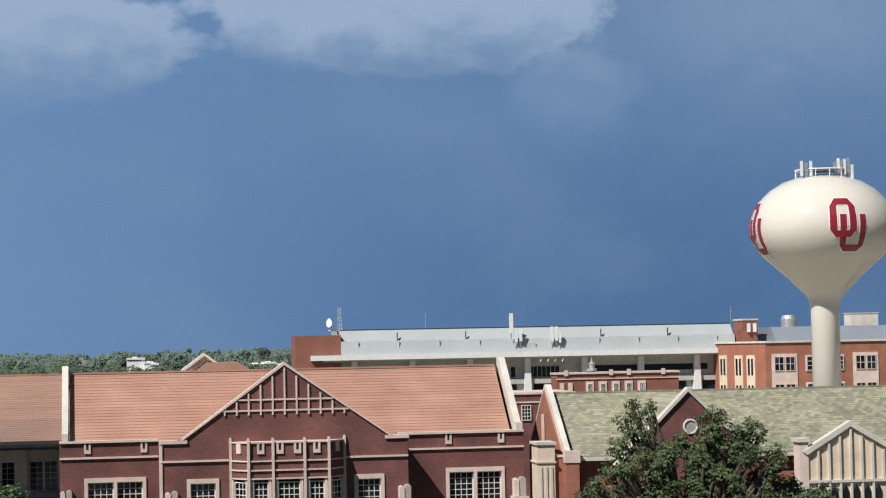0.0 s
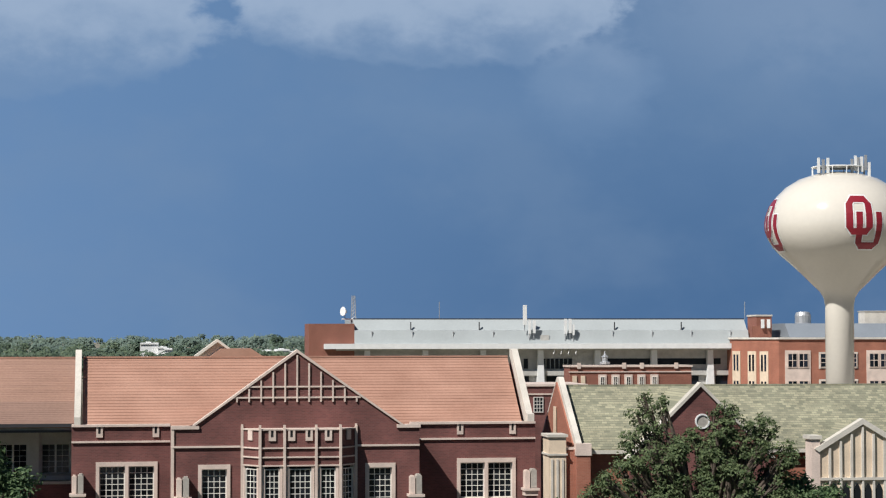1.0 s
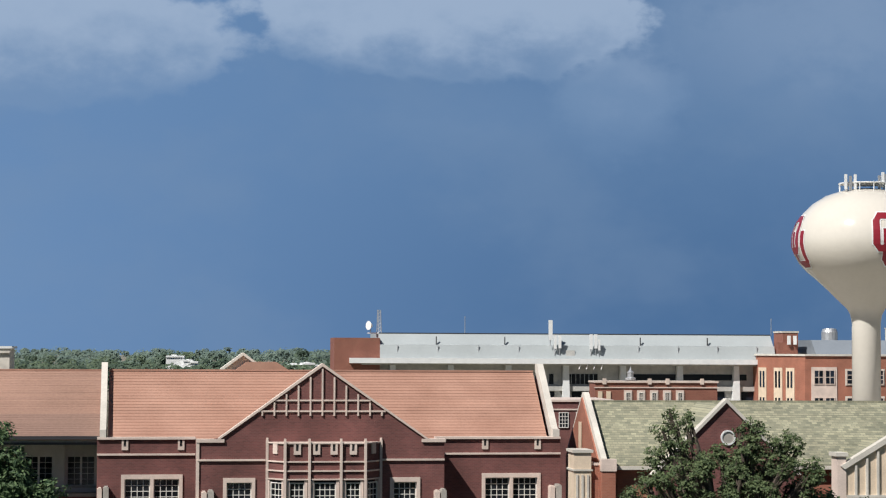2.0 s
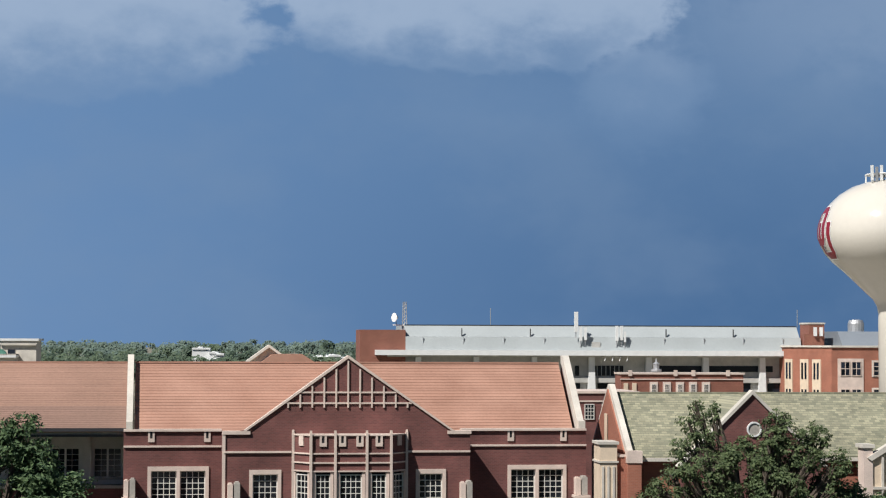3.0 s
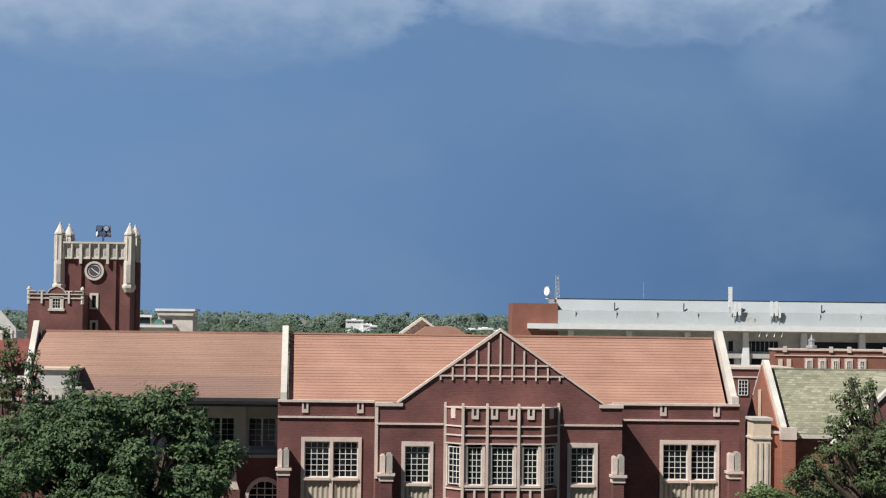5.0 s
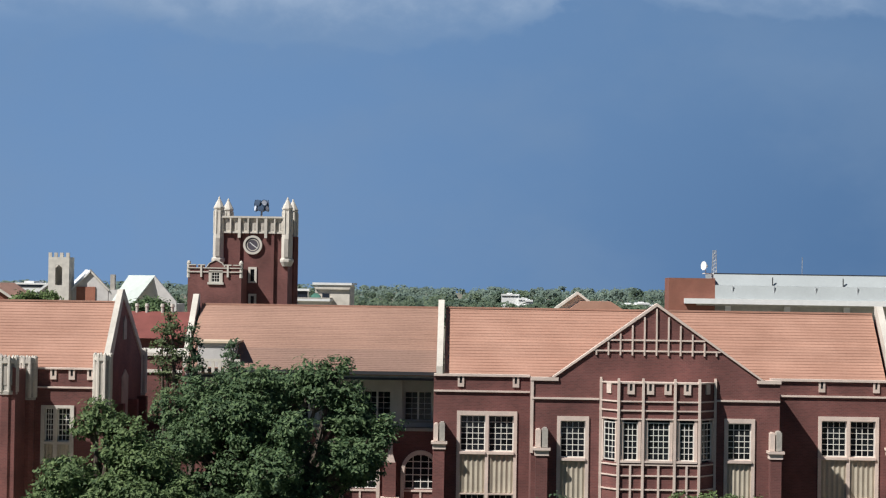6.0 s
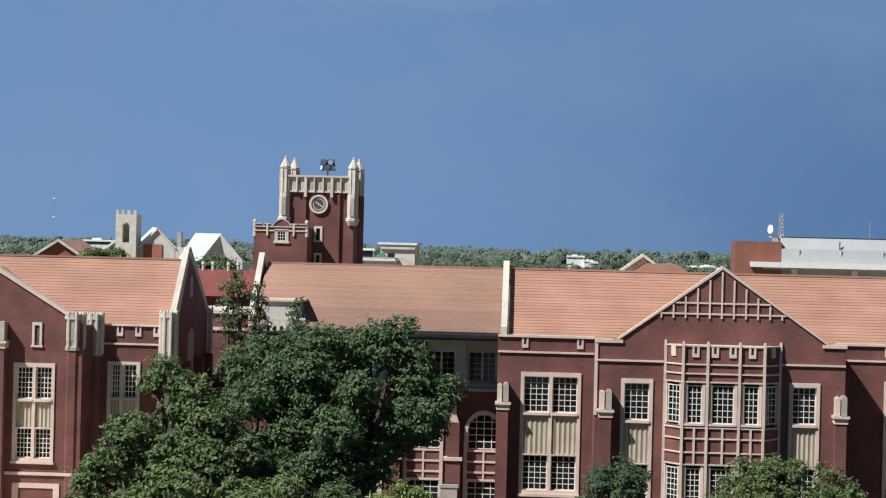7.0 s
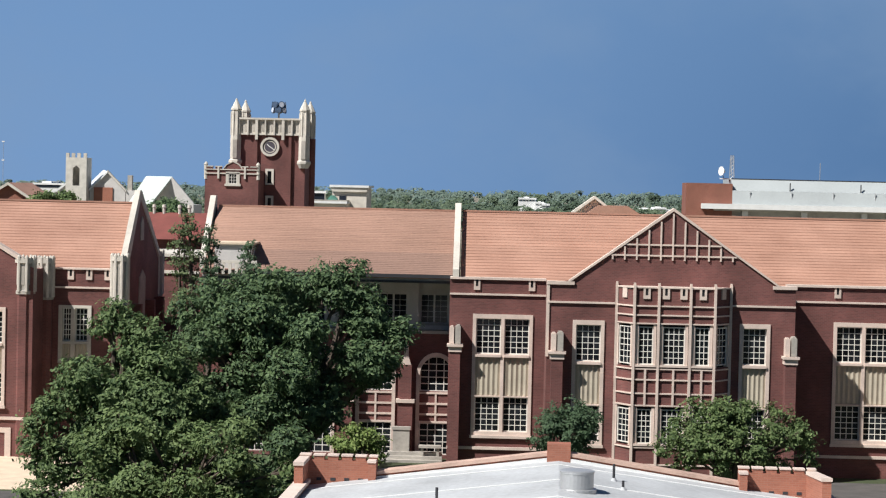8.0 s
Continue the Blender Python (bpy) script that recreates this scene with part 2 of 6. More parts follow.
def window(owner, x0, x1, z0, z1, y, nx, nz, frame_w=0.05, bar=0.035, name="window", glass=None, frame_m=None, split=True):
    """A glazed light filling an opening: frame with glazing bars, and its panes."""
    glass, frame_m = glass or GLASS, frame_m or FRAME
    bm = boxes((x0, x0 + frame_w, y, y + 0.09, z0, z1), (x1 - frame_w, x1, y, y + 0.09, z0, z1),
               (x0 + frame_w, x1 - frame_w, y, y + 0.09, z0, z0 + frame_w), (x0 + frame_w, x1 - frame_w, y, y + 0.09, z1 - frame_w, z1))
    ix0, ix1, iz0, iz1 = x0 + frame_w, x1 - frame_w, z0 + frame_w, z1 - frame_w
    pw, ph = (ix1 - ix0) / nx, (iz1 - iz0) / nz
    win = part(name, bm, frame_m, owner, "")
    for i in range(1, nx):
        o = part("glazing_bar", pane_mesh(bar, iz1 - iz0, frame_m, 0.035), None, win)
        o.location = (ix0 + i * pw, y + 0.0425, (iz0 + iz1) / 2)
    for j in range(1, nz):
        o = part("glazing_bar", pane_mesh(ix1 - ix0, bar, frame_m, 0.035), None, win)
        o.location = ((ix0 + ix1) / 2, y + 0.0395, iz0 + j * ph)
    if split:
        for i in range(nx):
            for j in range(nz):
                p = part("pane", pane_mesh(pw - bar * 0.9, ph - bar * 0.9, glass), None, win)
                p.location = (ix0 + (i + 0.5) * pw, y + 0.045, iz0 + (j + 0.5) * ph)
    else:
        p = part("pane", pane_mesh(ix1 - ix0, iz1 - iz0, glass), None, win)
        p.location = ((ix0 + ix1) / 2, y + 0.066, (iz0 + iz1) / 2)
    return win


def courses(owner, x0, x1, ya, za, yb, zb, material, step, lift=0.036, worn=None, name="tile_course"):
    """A roof slope from the eave (ya, za) to the ridge (yb, zb) laid in overlapping courses, each a piece of its own."""
    run = Vector((0, yb - ya, zb - za))
    n = max(1, round(run.length / step))
    up = run.normalized()
    out = Vector((0, -up.z, up.y)) if yb > ya else Vector((0, up.z, -up.y))
    d = run.length / n
    base = boxes()
    a, b = Vector((0, ya, za)), Vector((0, yb, zb))
    prism(base, [(a.y, a.z), (b.y, b.z), (b.y, b.z - 0.2), (a.y, a.z - 0.2)], x0, x1, "x")
    slope = part("roof_slope", base, material, owner)
    me = None
    for k in range(n):
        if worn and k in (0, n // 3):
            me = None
        if me is None:
            bm = bmesh.new()
            o = out * lift
            prof = [up * 0 + out * 0.004, up * 0 + o, up * d + out * 0.012, up * d + out * 0.004]
            prism(bm, [(p.y, p.z) for p in prof], x0, x1, "x")
            bmesh.ops.recalc_face_normals(bm, faces=bm.faces)
            me = bpy.data.meshes.new(name)
            bm.to_mesh(me)
            bm.free()
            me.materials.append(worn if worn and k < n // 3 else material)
        c = part(name, me, None, slope)
        c.location = a + up * d * k
    return slope


def stone_notch(owner, c, y, ztop, w=0.32, h=0.52, m=None):
    n, f = w / 5.2, ztop - h * 0.66
    bm = boxes((c - w / 2, c - n, y - 0.07, y + 0.02, ztop - h, ztop), (c + n, c + w / 2, y - 0.07, y + 0.02, ztop - h, ztop), (c - n, c + n, y - 0.07, y + 0.02, ztop - h, f))
    part("notch_stone", bm, m or STONE, owner)
    # dark plate over the wall face paints the shade inside the notch
    part("notch_recess", boxes((c - n, c + n, y - 0.012, y + 0.02, f, ztop)), DARK, owner)


def pinnacle_buttress(owner, x0, x1, yw, yf, ztop, zcap, zbase=0.0):
    """A brick buttress with a moulded stone cap and two little stone shafts on it."""
    b = part("buttress", boxes((x0 + 0.06, x1 - 0.06, yf + 0.06, yw, zbase, zcap - 0.28)), BRICK, owner)
    part("cap", boxes((x0, x1, yf, yw, zcap - 0.28, zcap - 0.02), (x0 - 0.07, x1 + 0.07, yf - 0.1, yw, zcap - 0.02, zcap + 0.10)), STONE, b)
    mid = (x0 + x1) / 2
    part("shaft", boxes((x0 + 0.04, mid - 0.06, yf + 0.08, yw, zcap + 0.12, ztop - 0.05), (x0 + 0.09, mid - 0.11, yf + 0.14, yw, ztop - 0.05, ztop)), STONE, b)
    part("shaft", boxes((mid + 0.0, x1 - 0.06, yf + 0.02, yw, zcap + 0.12, ztop - 0.0), (mid + 0.05, x1 - 0.11, yf + 0.08, yw, ztop, ztop + 0.06)), STONE_GREY, b)


def fluted(owner, x0, x1, y, z0, z1, n):
    """A spandrel panel with upright ribs."""
    bm = boxes((x0, x1, y, y + 0.06, z0, z1))
    w = (x1 - x0) / n
    for k in range(n):
        prism(bm, [(x0 + k * w + 0.02, y - 0.0), (x0 + k * w + w / 2, y - 0.05), (x0 + (k + 1) * w - 0.02, y - 0.0)], z0 + 0.03, z1 - 0.03, "z")
    part("spandrel_panel", bm, PANEL, owner)


# ---- ground and sky ----
bm = bmesh.new()
bm.faces.new([bm.verts.new(p) for p in ((-4500, -400, 0), (4500, -400, 0), (4500, 4300, 0), (-4500, 4300, 0))])
tagged(part("ground", bm, LAWN, None), "wide flat town ground reaching the horizon", "ground", kind="structure")
# spread far out of view so less sun bounces onto the shaded walls
lawn = part("lawn", boxes((-420, 420, -390, 107.5, 0.004, 0.03)), GRASS, None)
tagged(lawn, "dark mown lawn before the halls, spread out of view to cut bounce light", "lawn", kind="structure")
part_pave = part("pavement", boxes((11.5, 40, 88, 101.5, 0.004, 0.05), (-40, 11.5, 88, 90.5, 0.004, 0.05)), PAVE, None)
side_pave = part("pavement", boxes((-48, -21.4, 91, 102.2, 0.034, 0.06)), STONE_WARM, None)
tagged(side_pave, "pale concrete paving beside the gabled hall", "pavement", kind="structure")
tagged(part_pave, "dark asphalt path across the lawn", "pavement", kind="structure")


def sky_material():
    """Storm sky: slate blue towards the ground, paler to the side away from the tank, cumulus edges high up."""
    m = bpy.data.materials.new("storm_sky")
    m.use_nodes = True
    n, l = m.node_tree.nodes, m.node_tree.links
    n.remove(n["Principled BSDF"])
    em = n.new("ShaderNodeEmission")
    l.new(em.outputs[0], n["Material Output"].inputs[0])
    co, sep = n.new("ShaderNodeTexCoord"), n.new("ShaderNodeSeparateXYZ")
    l.new(co.outputs["Object"], sep.inputs[0])

    def math_node(op, a, b=None, c=None):
        k = n.new("ShaderNodeMath")
        k.operation = op
        for i, q in enumerate((a, b, c)):
            if q is None:
                continue
            if isinstance(q, (int, float)):
                k.inputs[i].default_value = q
            else:
                l.new(q, k.inputs[i])
        return k.outputs[0]

    def smooth(v, lo, hi, to0=0.0, to1=1.0):
        k = n.new("ShaderNodeMapRange")
        k.interpolation_type = "SMOOTHSTEP"
        l.new(v, k.inputs[0])
        k.inputs[1].default_value, k.inputs[2].default_value, k.inputs[3].default_value, k.inputs[4].default_value = lo, hi, to0, to1
        return k.outputs[0]

    def mix(fac, a, b):
        k = n.new("ShaderNodeMix")
        k.data_type = "RGBA"
        l.new(fac, k.inputs["Factor"])
        for i, q in (("A", a), ("B", b)):
            if isinstance(q, tuple):
                k.inputs[i].default_value = (*q, 1)
            else:
                l.new(q, k.inputs[i])
        return k.outputs["Result"]

    x, z = sep.outputs[0], sep.outputs[2]

    def cloud_noise(scale, detail, offset):
        mp, t = n.new("ShaderNodeMapping"), n.new("ShaderNodeTexNoise")
        mp.inputs["Location"].default_value = (offset, 0, offset * 0.7)
        mp.inputs["Scale"].default_value = (1, 1, 1.5)
        l.new(co.outputs["Object"], mp.inputs[0])
        l.new(mp.outputs[0], t.inputs["Vector"])
        t.inputs["Scale"].default_value, t.inputs["Detail"].default_value, t.inputs["Roughness"].default_value = scale, detail, 0.55
        return math_node("SUBTRACT", t.outputs[0], 0.5)

    rough, soft = cloud_noise(0.011, 8, 40.0), cloud_noise(0.0028, 4, 900.0)
    # slate gradient
    low = mix(smooth(x, -900, 1150), (0.168, 0.300, 0.530), (0.080, 0.172, 0.342))
    high = mix(smooth(x, -900, 1300), (0.152, 0.280, 0.505), (0.112, 0.215, 0.395))
    base = mix(smooth(z, 60, 560), low, high)
    base = mix(smooth(soft, -0.12, 0.22, 0.0, 0.30), base, (0.20, 0.30, 0.46))

    def bank(cx, cz, rx, rz, sharp, wob, soft_wob):
        """How far inside a cloud: an oval with a ragged rim."""
        dx = math_node("DIVIDE", math_node("SUBTRACT", x, cx), rx)
        dz = math_node("DIVIDE", math_node("SUBTRACT", z, cz), rz)
        d = math_node("SQRT", math_node("ADD", math_node("MULTIPLY", dx, dx), math_node("MULTIPLY", dz, dz)))
        d = math_node("ADD", d, math_node("MULTIPLY", rough, wob))
        d = math_node("ADD", d, math_node("MULTIPLY", soft, soft_wob))
        return smooth(d, 1 + sharp, 1 - sharp)

    for cx, cz, rx, rz, sharp, wob, sw, amount in CLOUDS:
        f = math_node("MULTIPLY", bank(cx, cz, rx, rz, sharp, wob, sw), amount)
        f = math_node("MULTIPLY", f, smooth(math_node("ADD", z, math_node("MULTIPLY", rough, 160)), cz - rz, cz - rz * 0.1, 0.42, 1.0))
        tone = mix(smooth(math_node("ADD", z, math_node("MULTIPLY", rough, 260)), 500, 730), (0.21, 0.325, 0.51), (0.37, 0.48, 0.65))
        base = mix(f, base, tone)
    l.new(base, em.inputs[0])
    em.inputs[1].default_value = 0.865
    return m


# middle x and z, half width, half height, rim softness, rim raggedness, drift, opacity
CLOUDS = [
    (495, 705, 400, 140, 0.08, 0.62, 0.3, 0.88),
    (-440, 640, 500, 140, 0.09, 0.62, 0.3, 0.86),
    (-1050, 700, 560, 165, 0.3, 0.9, 0.5, 0.75),
    (845, 535, 110, 105, 0.5, 1.6, 1.2, 0.5),
    (620, 480, 260, 70, 0.8, 1.2, 0.8, 0.18),
    (1300, 640, 330, 230, 0.8, 1.2, 1.0, 0.36),
]
bm = bmesh.new()
bm.faces.new([bm.verts.new(p) for p in ((-4400, 4200, -5), (4400, 4200, -5), (4400, 4200, 2600), (-4400, 4200, 2600))])
tagged(part("backdrop", bm, sky_material(), None), "slate blue storm sky with pale cloud edges", "sky", kind="structure")


# ---- the red-brick hall with the central gable ----
hall = thing("brick_hall", 5.3, 104, 0, "long red brick hall with clay tile roof and stone trim", "building", placed=TURN)
CX0, CX1, CY, WY = -0.66, 11.32, 100.0, 103.0
LX0, RX1 = -5.45, 17.72


def stack(owner, x0, x1, y, ztop, zbot, lights, rim=0.17, upper=(5.80, 7.58), lower=(1.92, 3.66)):
    """A tall stone surround with an upper and a lower window and a ribbed panel between them."""
    w = (x1 - x0 - rim * (lights + 1)) / lights
    posts = [x0 + k * (w + rim) for k in range(lights + 1)]
    bm = boxes(*[(p, p + rim, y - 0.07, y + 0.3, zbot, ztop) for p in posts])
    for k in range(lights):
        a, b = posts[k] + rim, posts[k + 1]
        for z0, z1 in ((upper[1], ztop), (upper[0] - 0.16, upper[0]), (lower[1], lower[1] + 0.06), (zbot, lower[0])):
            box(bm, a, b, y - 0.07, y + 0.3, z0, z1)
    part("window_surround", bm, STONE, owner)
    part("window_sill", boxes((x0 - 0.05, x1 + 0.05, y - 0.16, y - 0.07, zbot - 0.08, zbot + 0.06)), STONE, owner)
    for k in range(lights):
        a, b = posts[k] + rim, posts[k + 1]
        window(owner, a, b, *upper, y + 0.12, 4, 6)
        window(owner, a, b, *lower, y + 0.12, 4, 6)
        part("window_sill", boxes((a - 0.02, b + 0.02, y - 0.15, y - 0.07, upper[0] - 0.14, upper[0] - 0.02)), STONE, owner)
        fluted(owner, a, b, y + 0.06, lower[1] + 0.06, upper[0] - 0.16, 5 if w > 0.9 else 4)


CW = [(0.58, 2.12), (8.65, 10.13)]
WW = [(-4.27, -1.27), (13.69, 16.70)]
part("wall", wall(CX0, CX1, CY, CY + 0.45, 0, 9.5, [(a, b, 1.7, 7.8) for a, b in CW] + [(3.2, 7.6, 1.7, 7.7)]), BRICK, hall, "dark red brick")
for x in (CX0, CX1 - 0.4):
    part("wall", boxes((x, x + 0.4, CY + 0.45, WY + 0.4, 0, 9.5)), BRICK, hall)
part("wall", wall(LX0, CX0, WY, WY + 0.45, 0, 9.52, [(*WW[0], 1.68, 7.8)]), BRICK, hall)
part("wall", wall(CX1, RX1, WY, WY + 0.45, 0, 9.52, [(*WW[1], 1.68, 7.8)]), BRICK, hall)
for a, b in CW:
    stack(hall, a, b, CY, 7.8, 1.7, 1)
for a, b in WW:
    stack(hall, a, b, WY, 7.8, 1.68, 2)
# gable with its raking coping and tracery
GA = (5.33, 13.15)
part("gable", prism(bmesh.new(), [(CX0, 9.5), (CX1, 9.5), (10.35, 9.72), GA, (0.45, 9.72)], CY, CY + 0.45), BRICK, hall)
for sx, ex in ((0.42, -1), (10.40, 1)):
    b = prism(bmesh.new(), [(sx, 9.66), (sx - 0.14 * -ex, 9.66), (GA[0], GA[1] + 0.17), (GA[0], GA[1] + 0.02)], CY - 0.1, CY + 0.55)
    part("gable_coping", b, STONE, hall)
    x0, x1 = (CX0 - 0.05, 0.62) if ex < 0 else (10.2, CX1 + 0.05)
    part("kneeler", boxes((x0, x1, CY - 0.1, CY + 0.5, 9.5, 9.66)), STONE, hall)
for z, half in ((11.0, 3.1), (11.52, 2.35)):
    part("tracery_rail", boxes((GA[0] - half, GA[0] + half, CY - 0.07, CY, z - 0.038, z + 0.038)), STONE, hall)
for k in range(-5, 6):
    x = GA[0] + k * 0.58
    top = GA[1] - abs(k) * 0.58 * (3.43 / 4.88) - 0.1
    if top > 10.85:
        part("tracery_bar", boxes((x - 0.038, x + 0.038, CY - 0.085, CY, 10.78, top)), STONE, hall)
# copings, string courses
for x0, x1, y in ((LX0, CX0, WY), (CX1, RX1, WY)):
    part("coping", boxes((x0, x1, y - 0.12, y + 0.5, 9.52, 9.63)), STONE, hall)
    part("string_course", boxes((x0, x1, y - 0.1, y, 8.74, 8.83)), STONE, hall)
    part("base_course", boxes((x0, x1, y - 0.12, y, 1.02, 1.16)), STONE, hall)
for x0, x1 in ((CX0, 2.6), (8.26, CX1)):
    part("string_course", boxes((x0, x1, CY - 0.1, CY, 8.61, 8.70)), STONE, hall)
    part("base_course", boxes((x0, x1, CY - 0.12, CY, 1.0, 1.14)), STONE, hall)
part("corner_shaft", boxes((CX0 - 0.06, CX0 + 0.09, CY - 0.07, CY, 6.0, 9.5)), STONE, hall)
for x in (-4.1, -1.36, 13.85, 16.55):
    stone_notch(hall, x, WY, 9.52)
pinnacle_buttress(hall, -5.46, -4.8, WY, WY - 0.7, 7.2, 6.2)
pinnacle_buttress(hall, -0.50, 0.18, CY, CY - 0.7, 7.2, 6.2)
pinnacle_buttress(hall, 10.76, 11.40, CY, CY - 0.7, 7.2, 6.2)
pinnacle_buttress(hall, 17.05, 17.72, WY, WY - 0.7, 7.2, 6.2)

# canted bay window
BX = [2.68, 3.46, 4.63, 6.15, 7.32, 8.2]
BF, ZB = 98.9, (9.5, 7.72, 5.7, 3.76, 1.9)


def bay_ring(grow=0.0):
    return [(BX[0] - grow, CY + 0.02), (BX[1] - grow * 0.7, BF - grow), (BX[4] + grow * 0.7, BF - grow), (BX[5] + grow, CY + 0.02)]


for z0, z1 in ((ZB[1], ZB[0]), (ZB[3], ZB[2]), (0.0, ZB[4])):
    part("bay_wall", prism(bmesh.new(), bay_ring(), z0, z1, "z"), BRICK, hall)
# solid cores behind the glass; the unlit room is painted as dark colour
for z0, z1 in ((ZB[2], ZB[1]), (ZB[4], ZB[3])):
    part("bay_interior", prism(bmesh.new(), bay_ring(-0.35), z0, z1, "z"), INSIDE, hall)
for z in (9.5, 8.62, 8.18, 7.78, 5.6, 5.08, 4.42, 3.84, 1.82, 1.0):
    part("bay_string", prism(bmesh.new(), bay_ring(0.08), z - 0.033, z + 0.033, "z"), STONE, hall)
for i, x in enumerate(BX):
    y = CY if i in (0, 5) else BF
    part("bay_shaft", boxes((x - 0.06, x + 0.06, y - 0.13, y + 0.1, 0, 9.62), (x - 0.05, x + 0.05, y - 0.10, y + 0.07, 9.62, 9.72)), STONE, hall)
for i in (1, 2, 3):
    a, b = BX[i] + 0.09, BX[i + 1] - 0.09
    c = (a + b) / 2
    part("bay_strip", boxes((c - 0.05, c + 0.05, BF - 0.085, BF, 3.8, 5.6)), STONE, hall)
    for z0, z1 in ((ZB[2], ZB[1]), (ZB[4], ZB[3])):
        for jx in (a, b - 0.14):
            part("window_jamb", boxes((jx, jx + 0.14, BF - 0.02, BF + 0.2, z0, z1)), STONE, hall)
        window(hall, a + 0.14, b - 0.14, z0 + 0.1, z1 - 0.1, BF + 0.06, 4 if i == 2 else 3, 6)
        part("window_sill", boxes((a, b, BF - 0.12, BF + 0.15, z0, z0 + 0.1)), STONE, hall)
    for x in ((c - 0.42, c + 0.42) if i == 2 else (c,)):
        stone_notch(hall, x, BF, 9.46, 0.34, 0.5)
for side in (0, 1):
    p, q = (Vector((BX[0], CY)), Vector((BX[1], BF))) if side == 0 else (Vector((BX[4], BF)), Vector((BX[5], CY)))
    mid, ang, half = (p + q) / 2, math.atan2(q.y - p.y, q.x - p.x), (q - p).length / 2 - 0.12
    turn = Matrix.Translation((mid.x, mid.y, 0)) @ Matrix.Rotation(ang, 4, "Z") @ Matrix.Translation((-mid.x, -mid.y, 0))
    for z0, z1 in ((ZB[2], ZB[1]), (ZB[4], ZB[3])):
        win = window(hall, mid.x - half + 0.1, mid.x + half - 0.1, z0 + 0.1, z1 - 0.1, mid.y + 0.05, 3, 6)
        win.matrix_basis = turn
        for jx in (mid.x - half, mid.x + half - 0.1):
            s = part("window_jamb", boxes((jx, jx + 0.1, mid.y - 0.02, mid.y + 0.2, z0, z1)), STONE, hall)
            s.matrix_basis = turn
    stn = boxes((mid.x - 0.17, mid.x + 0.17, mid.y - 0.06, mid.y + 0.02, 8.98, 9.46))
    o = part("notch_stone", stn, STONE, hall)
    o.matrix_basis = turn

# roofs
RY, RZ = 107.4, 12.86
courses(hall, -4.95, 17.15, WY + 0.45, 9.45, RY, RZ, TILE, 0.215, lift=0.030)
part("roof_slope", prism(bmesh.new(), [(RY, RZ), (111.8, 9.2), (111.8, 9.0), (RY, RZ - 0.2)], -4.95, 17.15, "x"), TILE, hall)
part("ridge_cap", boxes((-4.95, 17.15, RY - 0.12, RY + 0.12, RZ - 0.02, RZ + 0.07)), TILE, hall)
part("cross_roof", prism(bmesh.new(), [(0.9, 9.75), (5.33, 12.82), (9.8, 9.75)], CY + 0.46, RY - 0.6), TILE, hall)
part("back_wall", boxes((LX0, RX1, 111.4, 111.8, 0, 9.2)), BRICK, hall)
for x0, x1 in ((LX0 + 0.12, -5.02), (17.32, RX1 - 0.06)):
    g = prism(bmesh.new(), [(WY + 0.46, 0.0), (WY + 0.46, 9.3), (RY, RZ), (111.3, 9.2), (111.3, 0)], x0 + 0.03, x1 - 0.03, "x")
    part("end_wall", g, BRICK, hall)
    c = prism(bmesh.new(), [(WY - 0.1, 9.56), (WY - 0.1, 10.0), (WY + 0.35, 10.05), (RY - 0.25, RZ + 0.42), (RY + 0.25, RZ + 0.42), (RY + 0.25, RZ), (RY, RZ - 0.1), (WY + 0.6, 9.4)], x0, x1, "x")
    part("raked_coping", c, STONE_PALE, hall)

# ---- connecting wing with arched windows ----
AY, AX0, AX1 = 106.5, -18.7, LX0
EY, EZ = 103.95, 9.64
arch_wing = thing("arcade_wing", -12, 108, 0, "brick wing with arched windows under a plain tile roof", "building", placed=TURN @ Matrix.Translation((0.2, 0, 0)))
arches = [(-7.16 - 3.12 * k, -5.47 - 3.12 * k) for k in range(4)]
ups = [(-7.22 - 2.13 * k, -5.80 - 2.13 * k) for k in range(6)]
part("wall", wall(AX0, AX1, AY, AY + 0.4, 0, 6.5, [(a, b, 0.2, 5.3) for a, b in arches]), BRICK, arch_wing)
part("wall", wall(AX0, AX1, AY + 0.85, AY + 1.2, 6.5, 9.5, [(a, b, 6.98, 8.5) for a, b in ups]), PLASTER, arch_wing, "grey rendered upper storey")
part("string_course", boxes((AX0, AX1, AY - 0.1, AY + 0.84, 6.5, 6.66)), STONE_GREY, arch_wing)
for a, b in ups:
    window(arch_wing, a, b, 6.98, 8.5, AY + 0.98, 4, 5, frame_w=0.05, bar=0.02, frame_m=PLASTER)
    part("window_mullion", boxes(((a + b) / 2 - 0.05, (a + b) / 2 + 0.05, AY + 0.92, AY + 1.05, 6.98, 8.5)), FRAME, arch_wing)
    part("window_sill", boxes((a - 0.08, b + 0.08, AY + 0.78, AY + 0.98, 6.88, 6.98)), STONE_GREY, arch_wing)
    part("pilaster", boxes((b + 0.12, b + 0.6, AY + 0.72, AY + 0.85, 6.7, 9.2)), PLASTER, arch_wing)
